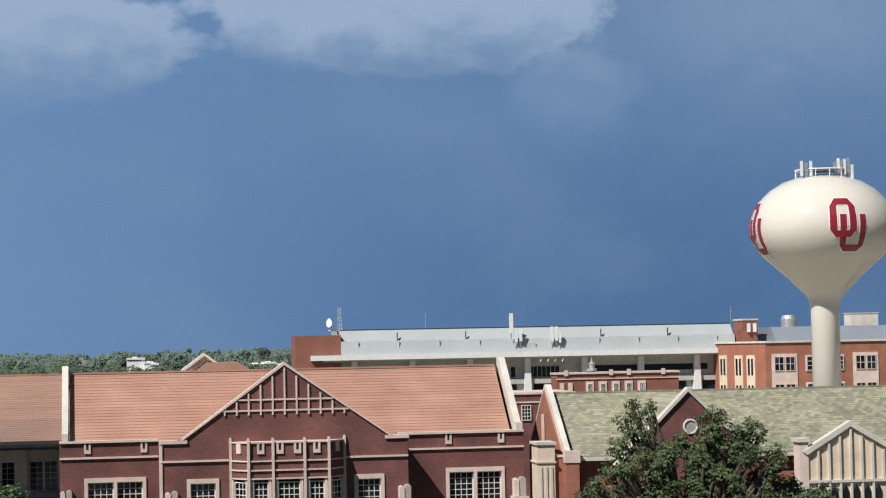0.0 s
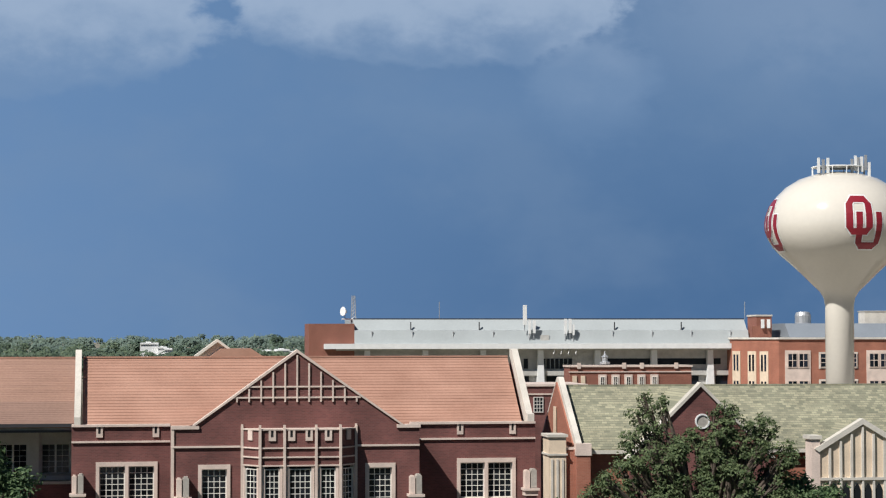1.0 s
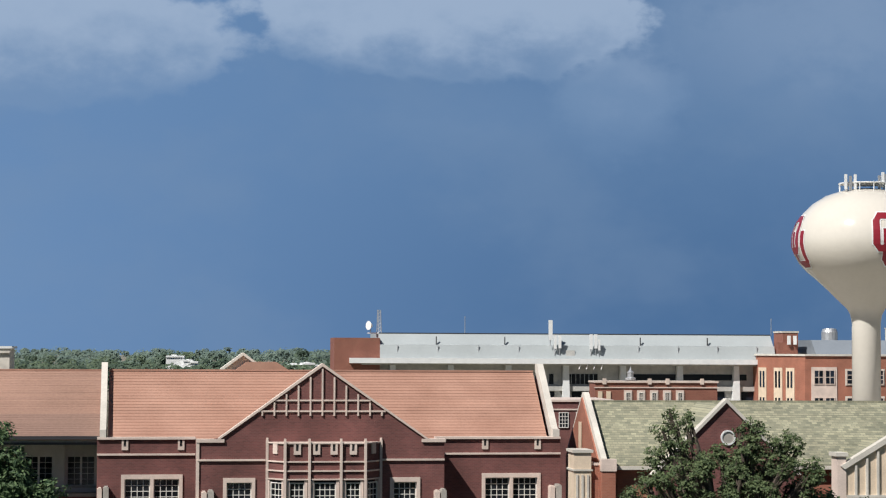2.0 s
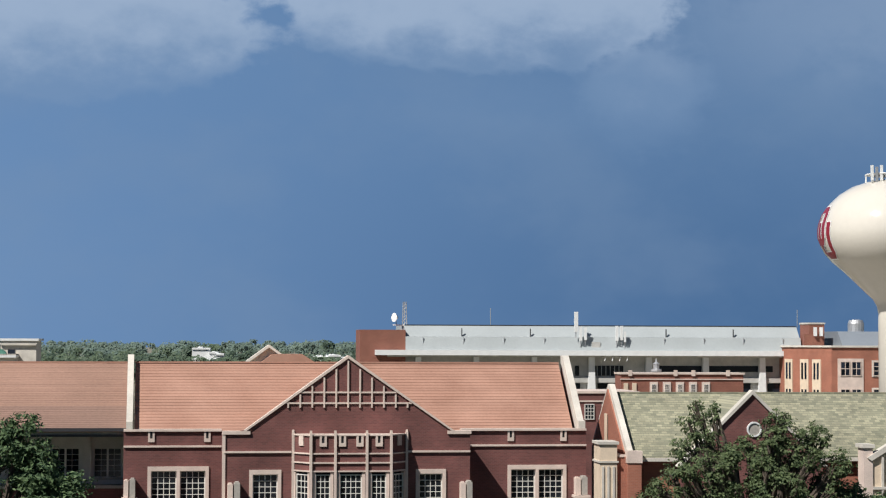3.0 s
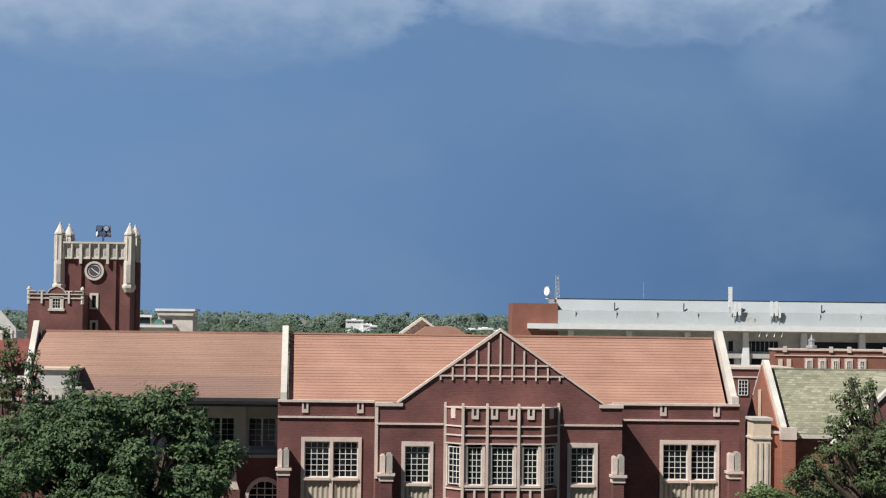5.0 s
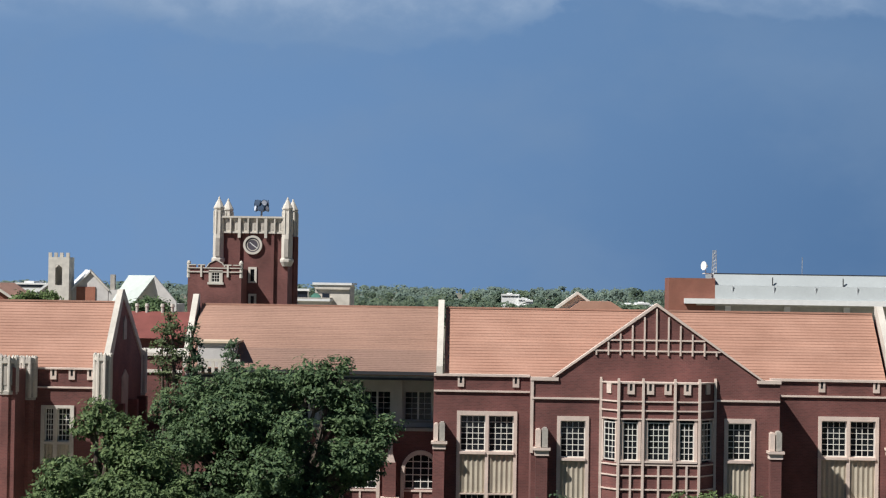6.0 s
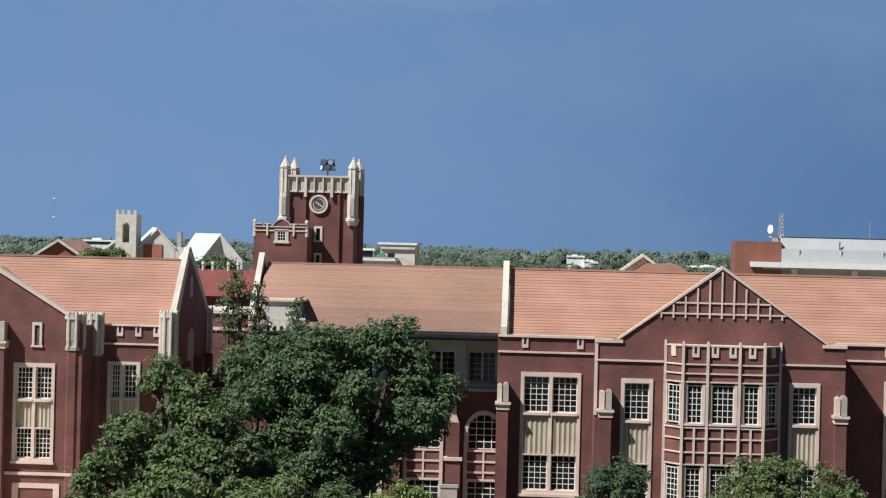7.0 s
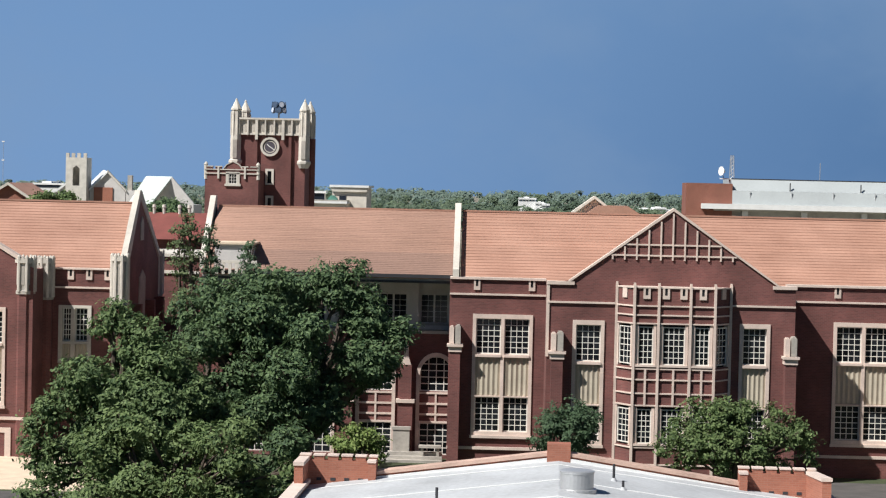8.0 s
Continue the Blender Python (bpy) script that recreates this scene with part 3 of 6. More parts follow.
for a, b in arches:
    mid, half = (a + b) / 2, (b - a) / 2
    arc = [(mid + half * math.cos(t), 4.35 + 0.95 * math.sin(t)) for t in [math.pi * k / 14 for k in range(15)]]
    for s, corner in ((arc[:8], b), (arc[7:], a)):
        part("arch_spandrel", prism(bmesh.new(), [*s, (corner, 5.32)], AY + 0.004, AY + 0.38), BRICK, arch_wing)
    ring = bmesh.new()
    for (p0, z0), (p1, z1) in zip(arc, arc[1:]):
        o0, o1 = [(mid + (p - mid) * 1.22, 4.35 + (z - 4.35) * 1.24) for p, z in ((p0, z0), (p1, z1))]
        prism(ring, [(p0, z0), (p1, z1), o1, o0], AY - 0.1, AY + 0.2)
    box(ring, a - 0.18, a, AY - 0.1, AY + 0.2, 0.1, 4.35)
    box(ring, b, b + 0.18, AY - 0.1, AY + 0.2, 0.1, 4.35)
    part("arch_surround", ring, STONE, arch_wing)
    window(arch_wing, a, b, 3.5, 5.3, AY + 0.25, 4, 5, bar=0.045)
    window(arch_wing, a, b, 0.2, 1.85, AY + 0.25, 4, 5, bar=0.045)
    part("brick_panel", boxes((a, b, AY + 0.2, AY + 0.34, 1.85, 3.5)), BRICK, arch_wing)
    part("panel_rail", boxes(*[(a, b, AY + 0.13, AY + 0.2, z, z + 0.1) for z in (1.85, 2.25, 2.8, 3.36)]), STONE, arch_wing)
    part("panel_strip", boxes(*[(a + (b - a) * k / 2 - 0.05, a + (b - a) * k / 2 + 0.05, AY + 0.14, AY + 0.2, 1.95, 3.36) for k in (1,)]), STONE, arch_wing)
    bx = b + 0.72
    if bx < -6:
        pier = part("buttress", boxes((bx - 0.38, bx + 0.38, AY - 0.55, AY, 0, 2.95), (bx - 0.3, bx + 0.3, AY - 0.45, AY, 2.95, 4.9)), BRICK, arch_wing)
        part("cap", boxes((bx - 0.48, bx + 0.48, AY - 0.66, AY, 2.95, 3.12)), STONE, pier)
        part("pinnacle", prism(bmesh.new(), [(bx - 0.26, 4.9), (bx + 0.26, 4.9), (bx + 0.12, 5.35), (bx + 0.1, 6.0), (bx - 0.1, 6.0), (bx - 0.12, 5.35)], AY - 0.42, AY - 0.05), STONE, pier)
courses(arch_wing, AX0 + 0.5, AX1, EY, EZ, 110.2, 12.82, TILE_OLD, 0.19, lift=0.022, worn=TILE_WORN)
part("roof_slope", prism(bmesh.new(), [(110.2, 12.82), (114.8, 9.2), (114.8, 9.0), (110.2, 12.55)], AX0 + 0.5, AX1, "x"), TILE, arch_wing)
part("ridge_cap", boxes((AX0 + 0.5, AX1, 110.08, 110.32, 12.80, 12.89)), TILE, arch_wing)
part("gutter", boxes((AX0 + 0.5, AX1, EY - 0.15, EY + 0.01, EZ - 0.15, EZ), (AX0 + 0.5, AX1, EY + 0.01, AY + 0.85, EZ - 0.42, EZ - 0.30)), DARK, arch_wing, "dark eaves gutter")
part("fascia", boxes((AX0 + 0.5, AX1, EY + 0.05, EY + 0.09, EZ - 0.30, EZ - 0.15)), STONE_GREY, arch_wing)
part("raked_coping", prism(bmesh.new(), [(AY - 0.3, 9.6), (AY - 0.3, 10.2), (109.9, 13.37), (110.4, 13.37), (110.4, 12.75), (AY + 0.6, 9.6)], AX0 + 0.06, AX0 + 0.36, "x"), STONE_PALE, arch_wing)
part("end_wall", prism(bmesh.new(), [(AY, 0), (AY, 9.3), (110.2, 12.75), (114.6, 9.2), (114.6, 0)], AX0, AX0 + 0.4, "x"), BRICK, arch_wing)
part("back_wall", boxes((AX0 + 0.4, AX1, 114.2, 114.6, 0, 9.2)), BRICK, arch_wing)
d = part("roof_dormer", boxes((-17.6, -15.75, 104.1, AY + 2.5, 9.5, 10.95)), PLASTER, arch_wing, "small pale grey flat-roofed dormer")
part("dormer_coping", boxes((-17.7, -15.6, 103.95, AY + 2.5, 10.95, 11.05)), STONE_WARM, d)
part("balustrade", boxes((-17.6, -15.4, 103.6, 103.77, 10.02, 10.16), *[(-17.5 + k * 0.33, -17.35 + k * 0.33, 103.61, 103.75, 9.47, 10.02) for k in range(7)]), STONE_PALE, d)

step = thing("stone_steps", -7.2, AY - 1.2, 0, "weathered stone entrance steps and pedestal by the arches", "steps", placed=TURN)
for k in range(3):
    part("step", boxes((-8.9 + 0.2 * k, -5.7, AY - 1.9 + 0.35 * k, AY - 0.6, 0.16 * k, 0.16 * k + 0.16)), STONE_GREY, step)
part("pedestal", boxes((-8.25, -7.4, AY - 0.95, AY - 0.68, 0.48, 1.6), (-8.3, -7.35, AY - 1.0, AY - 0.67, 1.6, 1.75)), STONE_GREY, step)
part("bench_slab", boxes((-6.9, -5.75, AY - 1.5, AY - 1.0, 0.75, 0.87), (-6.8, -6.65, AY - 1.4, AY - 1.1, 0.32, 0.75), (-6.0, -5.85, AY - 1.4, AY - 1.1, 0.32, 0.75)), STONE_GREY, step)

# ---- left-hand hall with the end gable ----
HX1, HY = -22.9, 106.0
west = thing("gabled_hall", -30, 108, 0, "red brick gabled hall with weathered stone turrets", "building", placed=TURN @ Matrix.Translation((0.65, 0, -0.04)))
part("wall", wall(-46, HX1, HY, HY + 0.45, 0.04, 9.45, [(-26.3, -24.6, 4.6, 7.6)]), BRICK, west)
part("coping", boxes((-26.5, HX1, HY - 0.12, HY + 0.5, 9.45, 9.53)), STONE, west)
part("string_course", boxes((-26.5, HX1, HY - 0.1, HY, 8.48, 8.57)), STONE, west)
for x in (-25.7, -24.75, -23.8):
    stone_notch(west, x, HY, 9.45)
part("window_surround", boxes(*[(x, x + 0.2, HY - 0.08, HY + 0.3, 4.6, 7.6) for x in (-26.3, -25.65, -24.8)], *[(a, b, HY - 0.08, HY + 0.3, z, z + 0.14) for a, b in ((-26.1, -25.65), (-25.45, -24.8)) for z in (4.6, 5.6, 7.46)]), STONE_PALE, west)
for a, b in ((-26.1, -25.65), (-25.45, -24.8)):
    window(west, a, b, 5.74, 7.46, HY + 0.12, 3, 6)
    fluted(west, a, b, HY + 0.06, 4.74, 5.6, 3)
HRY, HRZ = 110.2, 12.9
courses(west, -46, HX1 - 0.4, HY + 0.45, 9.4, HRY, HRZ, TILE, 0.215, lift=0.030)
part("roof_slope", prism(bmesh.new(), [(HRY, HRZ), (117.4, 9.3), (117.4, 9.1), (HRY, HRZ - 0.2)], -46, HX1 - 0.4, "x"), TILE, west)
part("ridge_cap", boxes((-46, HX1 - 0.4, HRY - 0.12, HRY + 0.12, HRZ - 0.02, HRZ + 0.07)), TILE, west)
part("end_wall", prism(bmesh.new(), [(HY + 0.46, 0), (HY + 0.46, 9.4), (HRY, 13.2), (117.4, 9.4), (117.4, 0)], HX1 - 0.36, HX1, "x"), BRICK, west)
part("raked_coping", prism(bmesh.new(), [(HY - 0.1, 9.58), (HY - 0.1, 10.05), (HRY - 0.25, 13.6), (HRY + 0.25, 13.6), (117.5, 9.9), (117.5, 9.5), (HRY, 13.15), (HY + 0.6, 9.5)], HX1 - 0.25, HX1 + 0.05, "x"), STONE_PALE, west)
for ya, yb, za, zb in ((110.2, 112.2, 6.2, 9.3), (110.4, 111.4, 10.9, 12.2)):
    part("end_window", prism(bmesh.new(), [(ya, za), (yb, za), (yb, zb - 0.4), ((ya + yb) / 2, zb), (ya, zb - 0.4)], HX1, HX1 + 0.05, "x"), STONE_GREY, west)
for y0 in (108.0, 112.4, 115.6):
    part("buttress", boxes((HX1, HX1 + 0.5, y0, y0 + 0.6, 0, 7.6)), BRICK, west)
part("back_wall", boxes((-46, HX1 - 0.4, 117.0, 117.3, 0, 9.2)), BRICK, west)


def turret(owner, cx, cy, r, z0, z1):
    """An eight-sided stone turret with ribs and a stepped foot."""
    t = part("turret", lathe(bmesh.new(), cx, cy, [(r, z0 - 0.02), (r, z0), (r, z0 + 0.15), (r * 0.9, z0 + 0.2), (r * 0.9, z1 - 0.3), (r * 1.02, z1 - 0.22), (r * 1.02, z1)], 8, math.pi / 8), STONE_GREY, owner)
    part("turret_base", lathe(bmesh.new(), cx, cy, [(r * 0.88, 0), (r * 0.88, z0)], 8, math.pi / 8), BRICK, t)
    for k in range(8):
        a = math.pi / 8 + k * math.pi / 4
        x, y = cx + r * 0.93 * math.cos(a), cy + r * 0.93 * math.sin(a)
        part("rib", lathe(bmesh.new(), x, y, [(0.09, z0 + 0.1), (0.09, z1 + 0.05), (0.04, z1 + 0.14)], 6), STONE_PALE, t)
    for k in range(8):
        a = k * math.pi / 4
        w8 = r * 0.36
        g = part("gablet", prism(bmesh.new(), [(cx - w8, z1 - 0.25), (cx + w8, z1 - 0.25), (cx, z1 + 0.08)], cy - r * 1.0, cy - r * 0.86), STONE_PALE, t)
        g.matrix_basis = Matrix.Translation((cx, cy, 0)) @ Matrix.Rotation(a, 4, "Z") @ Matrix.Translation((-cx, -cy, 0))
        s = part("slit", boxes((cx - w8 * 0.45, cx + w8 * 0.45, cy - r * 0.88, cy - r * 0.8, z0 + 0.45, z1 - 0.4)), STONE_GREY, t)
        s.matrix_basis = g.matrix_basis
    return t


turret(west, -27.5, 103.35, 0.55, 8.3, 10.1)
turret(west, -26.95, 105.75, 0.42, 7.9, 10.0)
turret(west, -23.15, 105.9, 0.46, 7.6, 10.2)
turret(west, -23.05, 117.2, 0.38, 7.6, 10.1)
GX0, GX1, GY = -39.6, -27.0, 103.0
GC = -32.7
part("wall", wall(GX0, GX1, GY, GY + 0.45, 0, 9.6, [(-30.45, -28.35, 2.6, 7.6)]), BRICK, west)
part("wall", boxes((GX1 - 0.4, GX1, GY + 0.45, HY, 0, 9.5)), BRICK, west)
part("gable", prism(bmesh.new(), [(GX0, 9.6), (GX1, 9.6), (-27.75, 9.95), (GC, 12.95), (-37.8, 9.95)], GY, GY + 0.45), BRICK, west)
part("gable_coping", prism(bmesh.new(), [(-27.5, 9.85), (-27.3, 9.95), (GC, 13.17), (GC, 12.97)], GY - 0.1, GY + 0.55), STONE, west)
part("gable_coping", prism(bmesh.new(), [(-37.9, 9.85), (-38.1, 9.95), (GC, 13.17), (GC, 12.97)], GY - 0.1, GY + 0.55), STONE, west)
part("cross_roof", prism(bmesh.new(), [(-37.2, 9.5), (GC, 12.3), (-28.2, 9.5)], GY + 0.46, HRY - 0.5), TILE, west)
part("niche", boxes((-29.55, -29.43, GY - 0.08, GY, 8.5, 9.65), (-29.17, -29.05, GY - 0.08, GY, 8.5, 9.65), (-29.43, -29.17, GY - 0.08, GY, 9.5, 9.65), (-29.6, -29.0, GY - 0.1, GY, 8.4, 8.5)), STONE_PALE, west)
stack(west, -30.45, -28.35, GY, 7.6, 2.6, 2, rim=0.16, upper=(5.8, 7.4), lower=(2.8, 4.3))
part("string_course", boxes((GX0, GX1, GY - 0.1, GY, 1.95, 2.1)), STONE, west)
part("window_surround", boxes((-30.4, -28.0, GY - 0.06, GY, 1.3, 1.55), (-30.4, -30.1, GY - 0.06, GY, 0, 1.3), (-28.3, -28.0, GY - 0.06, GY, 0, 1.3)), STONE, west)
pinnacle_buttress(west, -31.6, -30.75, GY, GY - 0.7, 9.6, 8.6)


# ---- clock tower ----
tower = thing("clock_tower", -25.7, 184, 0, "brick clock tower with pale stone parapet and corner turrets", "tower")
TX0, TX1, TY0, TY1 = -28.87, -22.62, 180.0, 184.2
part("shaft", boxes((TX0, TX1, TY0, TY1, 0, 18.42)), BRICK, tower)
for x in (-26.95, -23.95):
    part("brick_pier", boxes((x - 0.12, x + 0.12, TY0 - 0.25, TY0, 0, 18.2)), BRICK, tower)
par = part("parapet", boxes((TX0, TX1, TY0 - 0.12, TY0 + 0.4, 18.42, 19.75), (TX0, TX0 + 0.4, TY0 + 0.4, TY1, 18.42, 19.75), (TX1 - 0.4, TX1, TY0 + 0.4, TY1, 18.42, 19.75), (TX0, TX1, TY1 - 0.4, TY1, 18.42, 19.75)), STONE_PALE, tower, "pale carved stone parapet")
part("coping", boxes((TX0, TX1, TY0 - 0.38, TY0 - 0.1, 19.7, 19.86), (TX0, TX1, TY0 - 0.25, TY0, 18.36, 18.5)), STONE_PALE, par)
for k in range(8):
    x = TX0 + 0.4 + k * (TX1 - TX0 - 0.8) / 7
    low, half = (17.95, 0.12) if k in (2, 5) else (18.35, 0.06)
    part("parapet_rib", boxes((x - half, x + half, TY0 - 0.36, TY0 - 0.12, low, 19.8)), STONE_PALE, par)
    if k < 7:
        c = x + (TX1 - TX0 - 0.8) / 14
        for dx in (-0.18, 0.18):
            m = c + dx
            # no hollow is cut: the recess shade is a greyer plate on the face
            part("parapet_recess", prism(bmesh.new(), [(m - 0.11, 18.65), (m + 0.11, 18.65), (m + 0.11, 19.25), (m, 19.5), (m - 0.11, 19.25)], TY0 - 0.15, TY0 - 0.1), STONE_GREY, par)
part("corner_pier", lathe(bmesh.new(), TX1 - 0.1, TY1 - 0.3, [(0.55, 0), (0.55, 18.2)], 8, math.pi / 8), BRICK, tower)
for i, (x, y) in enumerate(((TX0 + 0.1, TY0), (TX1 - 0.1, TY0), (TX0 + 0.3, TY1 - 0.3), (TX1 - 0.1, TY1 - 0.3))):
    foot = [(0.4, 15.5), (0.62, 15.9), (0.62, 16.1), (0.5, 16.2), (0.5, 18.0)] if y == TY0 else [(0.5, 17.9)]
    t = part("turret", lathe(bmesh.new(), x, y, [*foot, (0.46, 18.4), (0.43, 20.45), (0.5, 20.5), (0.5, 20.62)], 8, math.pi / 8), STONE_PALE, tower, "octagonal pale stone turret")
    part("turret_cap", lathe(bmesh.new(), x, y, [(0.48, 20.62), (0.24, 21.1), (0.09, 21.38), (0.11, 21.42), (0.02, 21.58)], 8, math.pi / 8), STONE_PALE, t)
    for kk in range(8):
        a8 = math.pi / 8 + kk * math.pi / 4
        part("turret_rib", lathe(bmesh.new(), x + 0.45 * math.cos(a8), y + 0.45 * math.sin(a8), [(0.07, 18.3), (0.07, 20.2), (0.03, 20.4)], 5), STONE_PALE, t)
    if y == TY0:
        # niche shade painted as a greyer block on the turret front
        part("turret_niche", boxes((x - 0.18, x + 0.18, TY0 - 0.58, TY0 - 0.45, 16.3, 17.9)), STONE_GREY, t)
bm = bmesh.new()
def disc(bm, cx, cz, r0, r1, y0, y1, n=28):
    for k in range(n):
        a, b = 2 * math.pi * k / n, 2 * math.pi * (k + 1) / n
        prism(bm, [(cx + r0 * math.cos(a), cz + r0 * math.sin(a)), (cx + r1 * math.cos(a), cz + r1 * math.sin(a)), (cx + r1 * math.cos(b), cz + r1 * math.sin(b)), (cx + r0 * math.cos(b), cz + r0 * math.sin(b))], y0, y1)
    return bm
CLOCK_FACE = mat("clock_face", (0.085, 0.075, 0.095), 0.5, vary=0.1)
ck = part("clock", disc(bm, -25.73, 17.34, 0.64, 0.84, TY0 - 0.22, TY0), STONE_PALE, tower, "round clock with stone rim")
part("clock_face", prism(bmesh.new(), [(-25.73 + 0.63 * math.cos(2 * math.pi * k / 24), 17.34 + 0.63 * math.sin(2 * math.pi * k / 24)) for k in range(24)], TY0 - 0.12, TY0), CLOCK_FACE, ck)
part("clock_ring", disc(bmesh.new(), -25.73, 17.34, 0.46, 0.53, TY0 - 0.14, TY0 - 0.12), STONE_PALE, ck)
for ang, ln in ((-35, 0.5), (140, 0.34)):
    a = radians(ang)
    part("clock_hand", tube(bmesh.new(), (-25.73, TY0 - 0.15, 17.34), (-25.73 + ln * math.cos(a), TY0 - 0.15, 17.34 + ln * math.sin(a)), 0.04), WHITE, ck)
w = part("window_surround", boxes((-26.1, -25.9, TY0 - 0.1, TY0, 14.0, 15.4), (-25.55, -25.35, TY0 - 0.1, TY0, 14.0, 15.4), (-25.9, -25.55, TY0 - 0.1, TY0, 15.2, 15.4), (-25.9, -25.55, TY0 - 0.1, TY0, 14.0, 14.15)), STONE_PALE, tower)
part("pane", boxes((-25.9, -25.55, TY0 - 0.03, TY0 - 0.01, 14.15, 15.2)), GLASS, w)
w = part("window_surround", boxes((-26.05, -25.85, TY0 - 0.1, TY0, 11.6, 13.05), (-25.55, -25.35, TY0 - 0.1, TY0, 11.6, 13.05), (-25.85, -25.55, TY0 - 0.1, TY0, 12.85, 13.05)), STONE_PALE, tower)
part("pane", boxes((-25.85, -25.55, TY0 - 0.03, TY0 - 0.01, 11.6, 12.85)), GLASS, w)
# its lower stair block
NX0, NX1, NY = -30.85, -26.2, 176.6
an = part("annex", boxes((NX0, NX1, NY, 180.0, 0, 15.2)), BRICK, tower)
part("annex_band", boxes((NX0 - 0.05, NX1 + 0.05, NY - 0.1, NY, 14.85, 14.95), (NX0 - 0.05, NX1 + 0.05, NY - 0.1, NY + 0.3, 15.2, 15.28)), STONE_PALE, an)
for k in range(6):
    x = NX0 + 0.4 + k * (NX1 - NX0 - 0.8) / 5
    if k in (2, 3):
        continue
    part("merlon", boxes((x - 0.26, x + 0.26, NY - 0.1, NY + 0.3, 15.28, 15.46)), BRICK, an)
    part("merlon_cap", boxes((x - 0.3, x + 0.3, NY - 0.14, NY + 0.32, 15.46, 15.54)), STONE_PALE, an)
    if k in (1, 4):
        part("annex_rib", boxes((x - 0.08, x + 0.08, NY - 0.15, NY, 14.45, 15.5)), STONE_PALE, an)
for x in (NX0 + 0.05, NX1 - 0.05):
    part("finial", lathe(bmesh.new(), x, NY + 0.1, [(0.16, 14.4), (0.16, 15.6), (0.2, 15.65), (0.12, 15.82), (0.02, 15.9)], 8), STONE_PALE, an)
NC = (NX0 + NX1) / 2 + 0.1
part("shaped_gable", prism(bmesh.new(), [(NC - 0.75, 15.28), (NC + 0.75, 15.28), (NC + 0.5, 15.62), (NC, 15.88), (NC - 0.5, 15.62)], NY - 0.05, NY + 0.25), BRICK, an)
for sd in (-1, 1):
    part("gable_coping", prism(bmesh.new(), [(NC + sd * 0.8, 15.28), (NC + sd * 0.53, 15.64), (NC, 15.90), (NC, 15.98), (NC + sd * 0.56, 15.69), (NC + sd * 0.86, 15.32)], NY - 0.12, NY + 0.3), STONE_PALE, an)
part("window_surround", boxes((NC - 0.6, NC - 0.36, NY - 0.1, NY, 14.02, 15.05), (NC + 0.36, NC + 0.6, NY - 0.1, NY, 14.02, 15.05), (NC - 0.36, NC + 0.36, NY - 0.1, NY, 14.9, 15.05), (NC - 0.7, NC + 0.7, NY - 0.15, NY, 13.82, 14.02)), STONE_PALE, an)
window(an, NC - 0.36, NC + 0.36, 14.02, 14.9, NY - 0.08, 3, 3, split=False)
# warning siren on the roof
siren = thing("roof_siren", -25.5, 183.5, 19.7, "cluster of blue-grey horn speakers on a mast", "siren")
part("mast", tube(bmesh.new(), (-25.5, 183.5, 18.4), (-25.5, 183.5, 20.9), 0.09), METAL, siren)
part("roof_pad", boxes((-26.2, -24.8, 182.8, 184.2, 18.38, 18.46)), CONCRETE, siren)
SIREN = mat("siren_paint", (0.06, 0.10, 0.17), 0.45, vary=0.3)
HORN_IN = mat("horn_mouth", (0.66, 0.72, 0.82), 0.3, vary=0.2)
for k in range(6):
    for z, off in ((20.62, 0.0), (21.1, 0.5)):
        a = math.pi * (k + off) / 3 - math.pi / 2
        c = Vector((-25.5, 183.5, z))
        dvec = Vector((math.cos(a), math.sin(a), 0.12)).normalized()
        h = part("horn", tube(bmesh.new(), c + dvec * 0.12, c + dvec * 0.62, 0.07, 0.30, 12), SIREN, siren)
        part("horn_mouth", tube(bmesh.new(), c + dvec * 0.622, c + dvec * 0.632, 0.24, 0.24, 12), HORN_IN if (k + int(off * 2)) % 3 else SIREN, h)
# ---- water tower ----
TKX, TKY = 81.4, 250.0
tank = thing("water_tower", TKX, TKY, 0, "cream painted bulb-shaped water tower with crimson emblems", "water tower")
PROF = [(1.78, 0), (1.78, 17.6), (1.95, 18.6), (2.4, 19.4), (3.2, 20.15), (4.7, 21.65), (6.2, 23.05), (7.3, 23.97), (8.2, 24.97), (8.85, 26.07), (9.15, 27.07), (9.2, 27.87), (9.05, 28.87), (8.6, 30.07), (7.8, 31.27), (6.6, 32.47), (5.0, 33.47), (3.2, 34.07), (1.5, 34.37), (0.1, 34.42)]
b = lathe(bmesh.new(), TKX, TKY, PROF, 64)
for f in b.faces:
    f.smooth = True
part("bowl", b, TANK, tank)
# unseen ground sheet, added to reflect sun up under the bowl
bounce_sheet = part("pavement", boxes((56, 110, 225, 280, 0.004, 0.04)), STONE_GREY, None)
tagged(bounce_sheet, "unseen grey sheet added to bounce light onto the tank underside", "pavement", kind="structure")
part("weld_ring", lathe(bmesh.new(), TKX, TKY, [(8.96, 26.55), (9.0, 26.6), (9.02, 26.66), (9.0, 26.7)], 64), TANK, tank)


def tank_radius(z):
    for (r0, z0), (r1, z1) in zip(PROF, PROF[1:]):
        if z0 <= z <= z1:
            return r0 + (r1 - r0) * (z - z0) / (z1 - z0)
    return 1.0


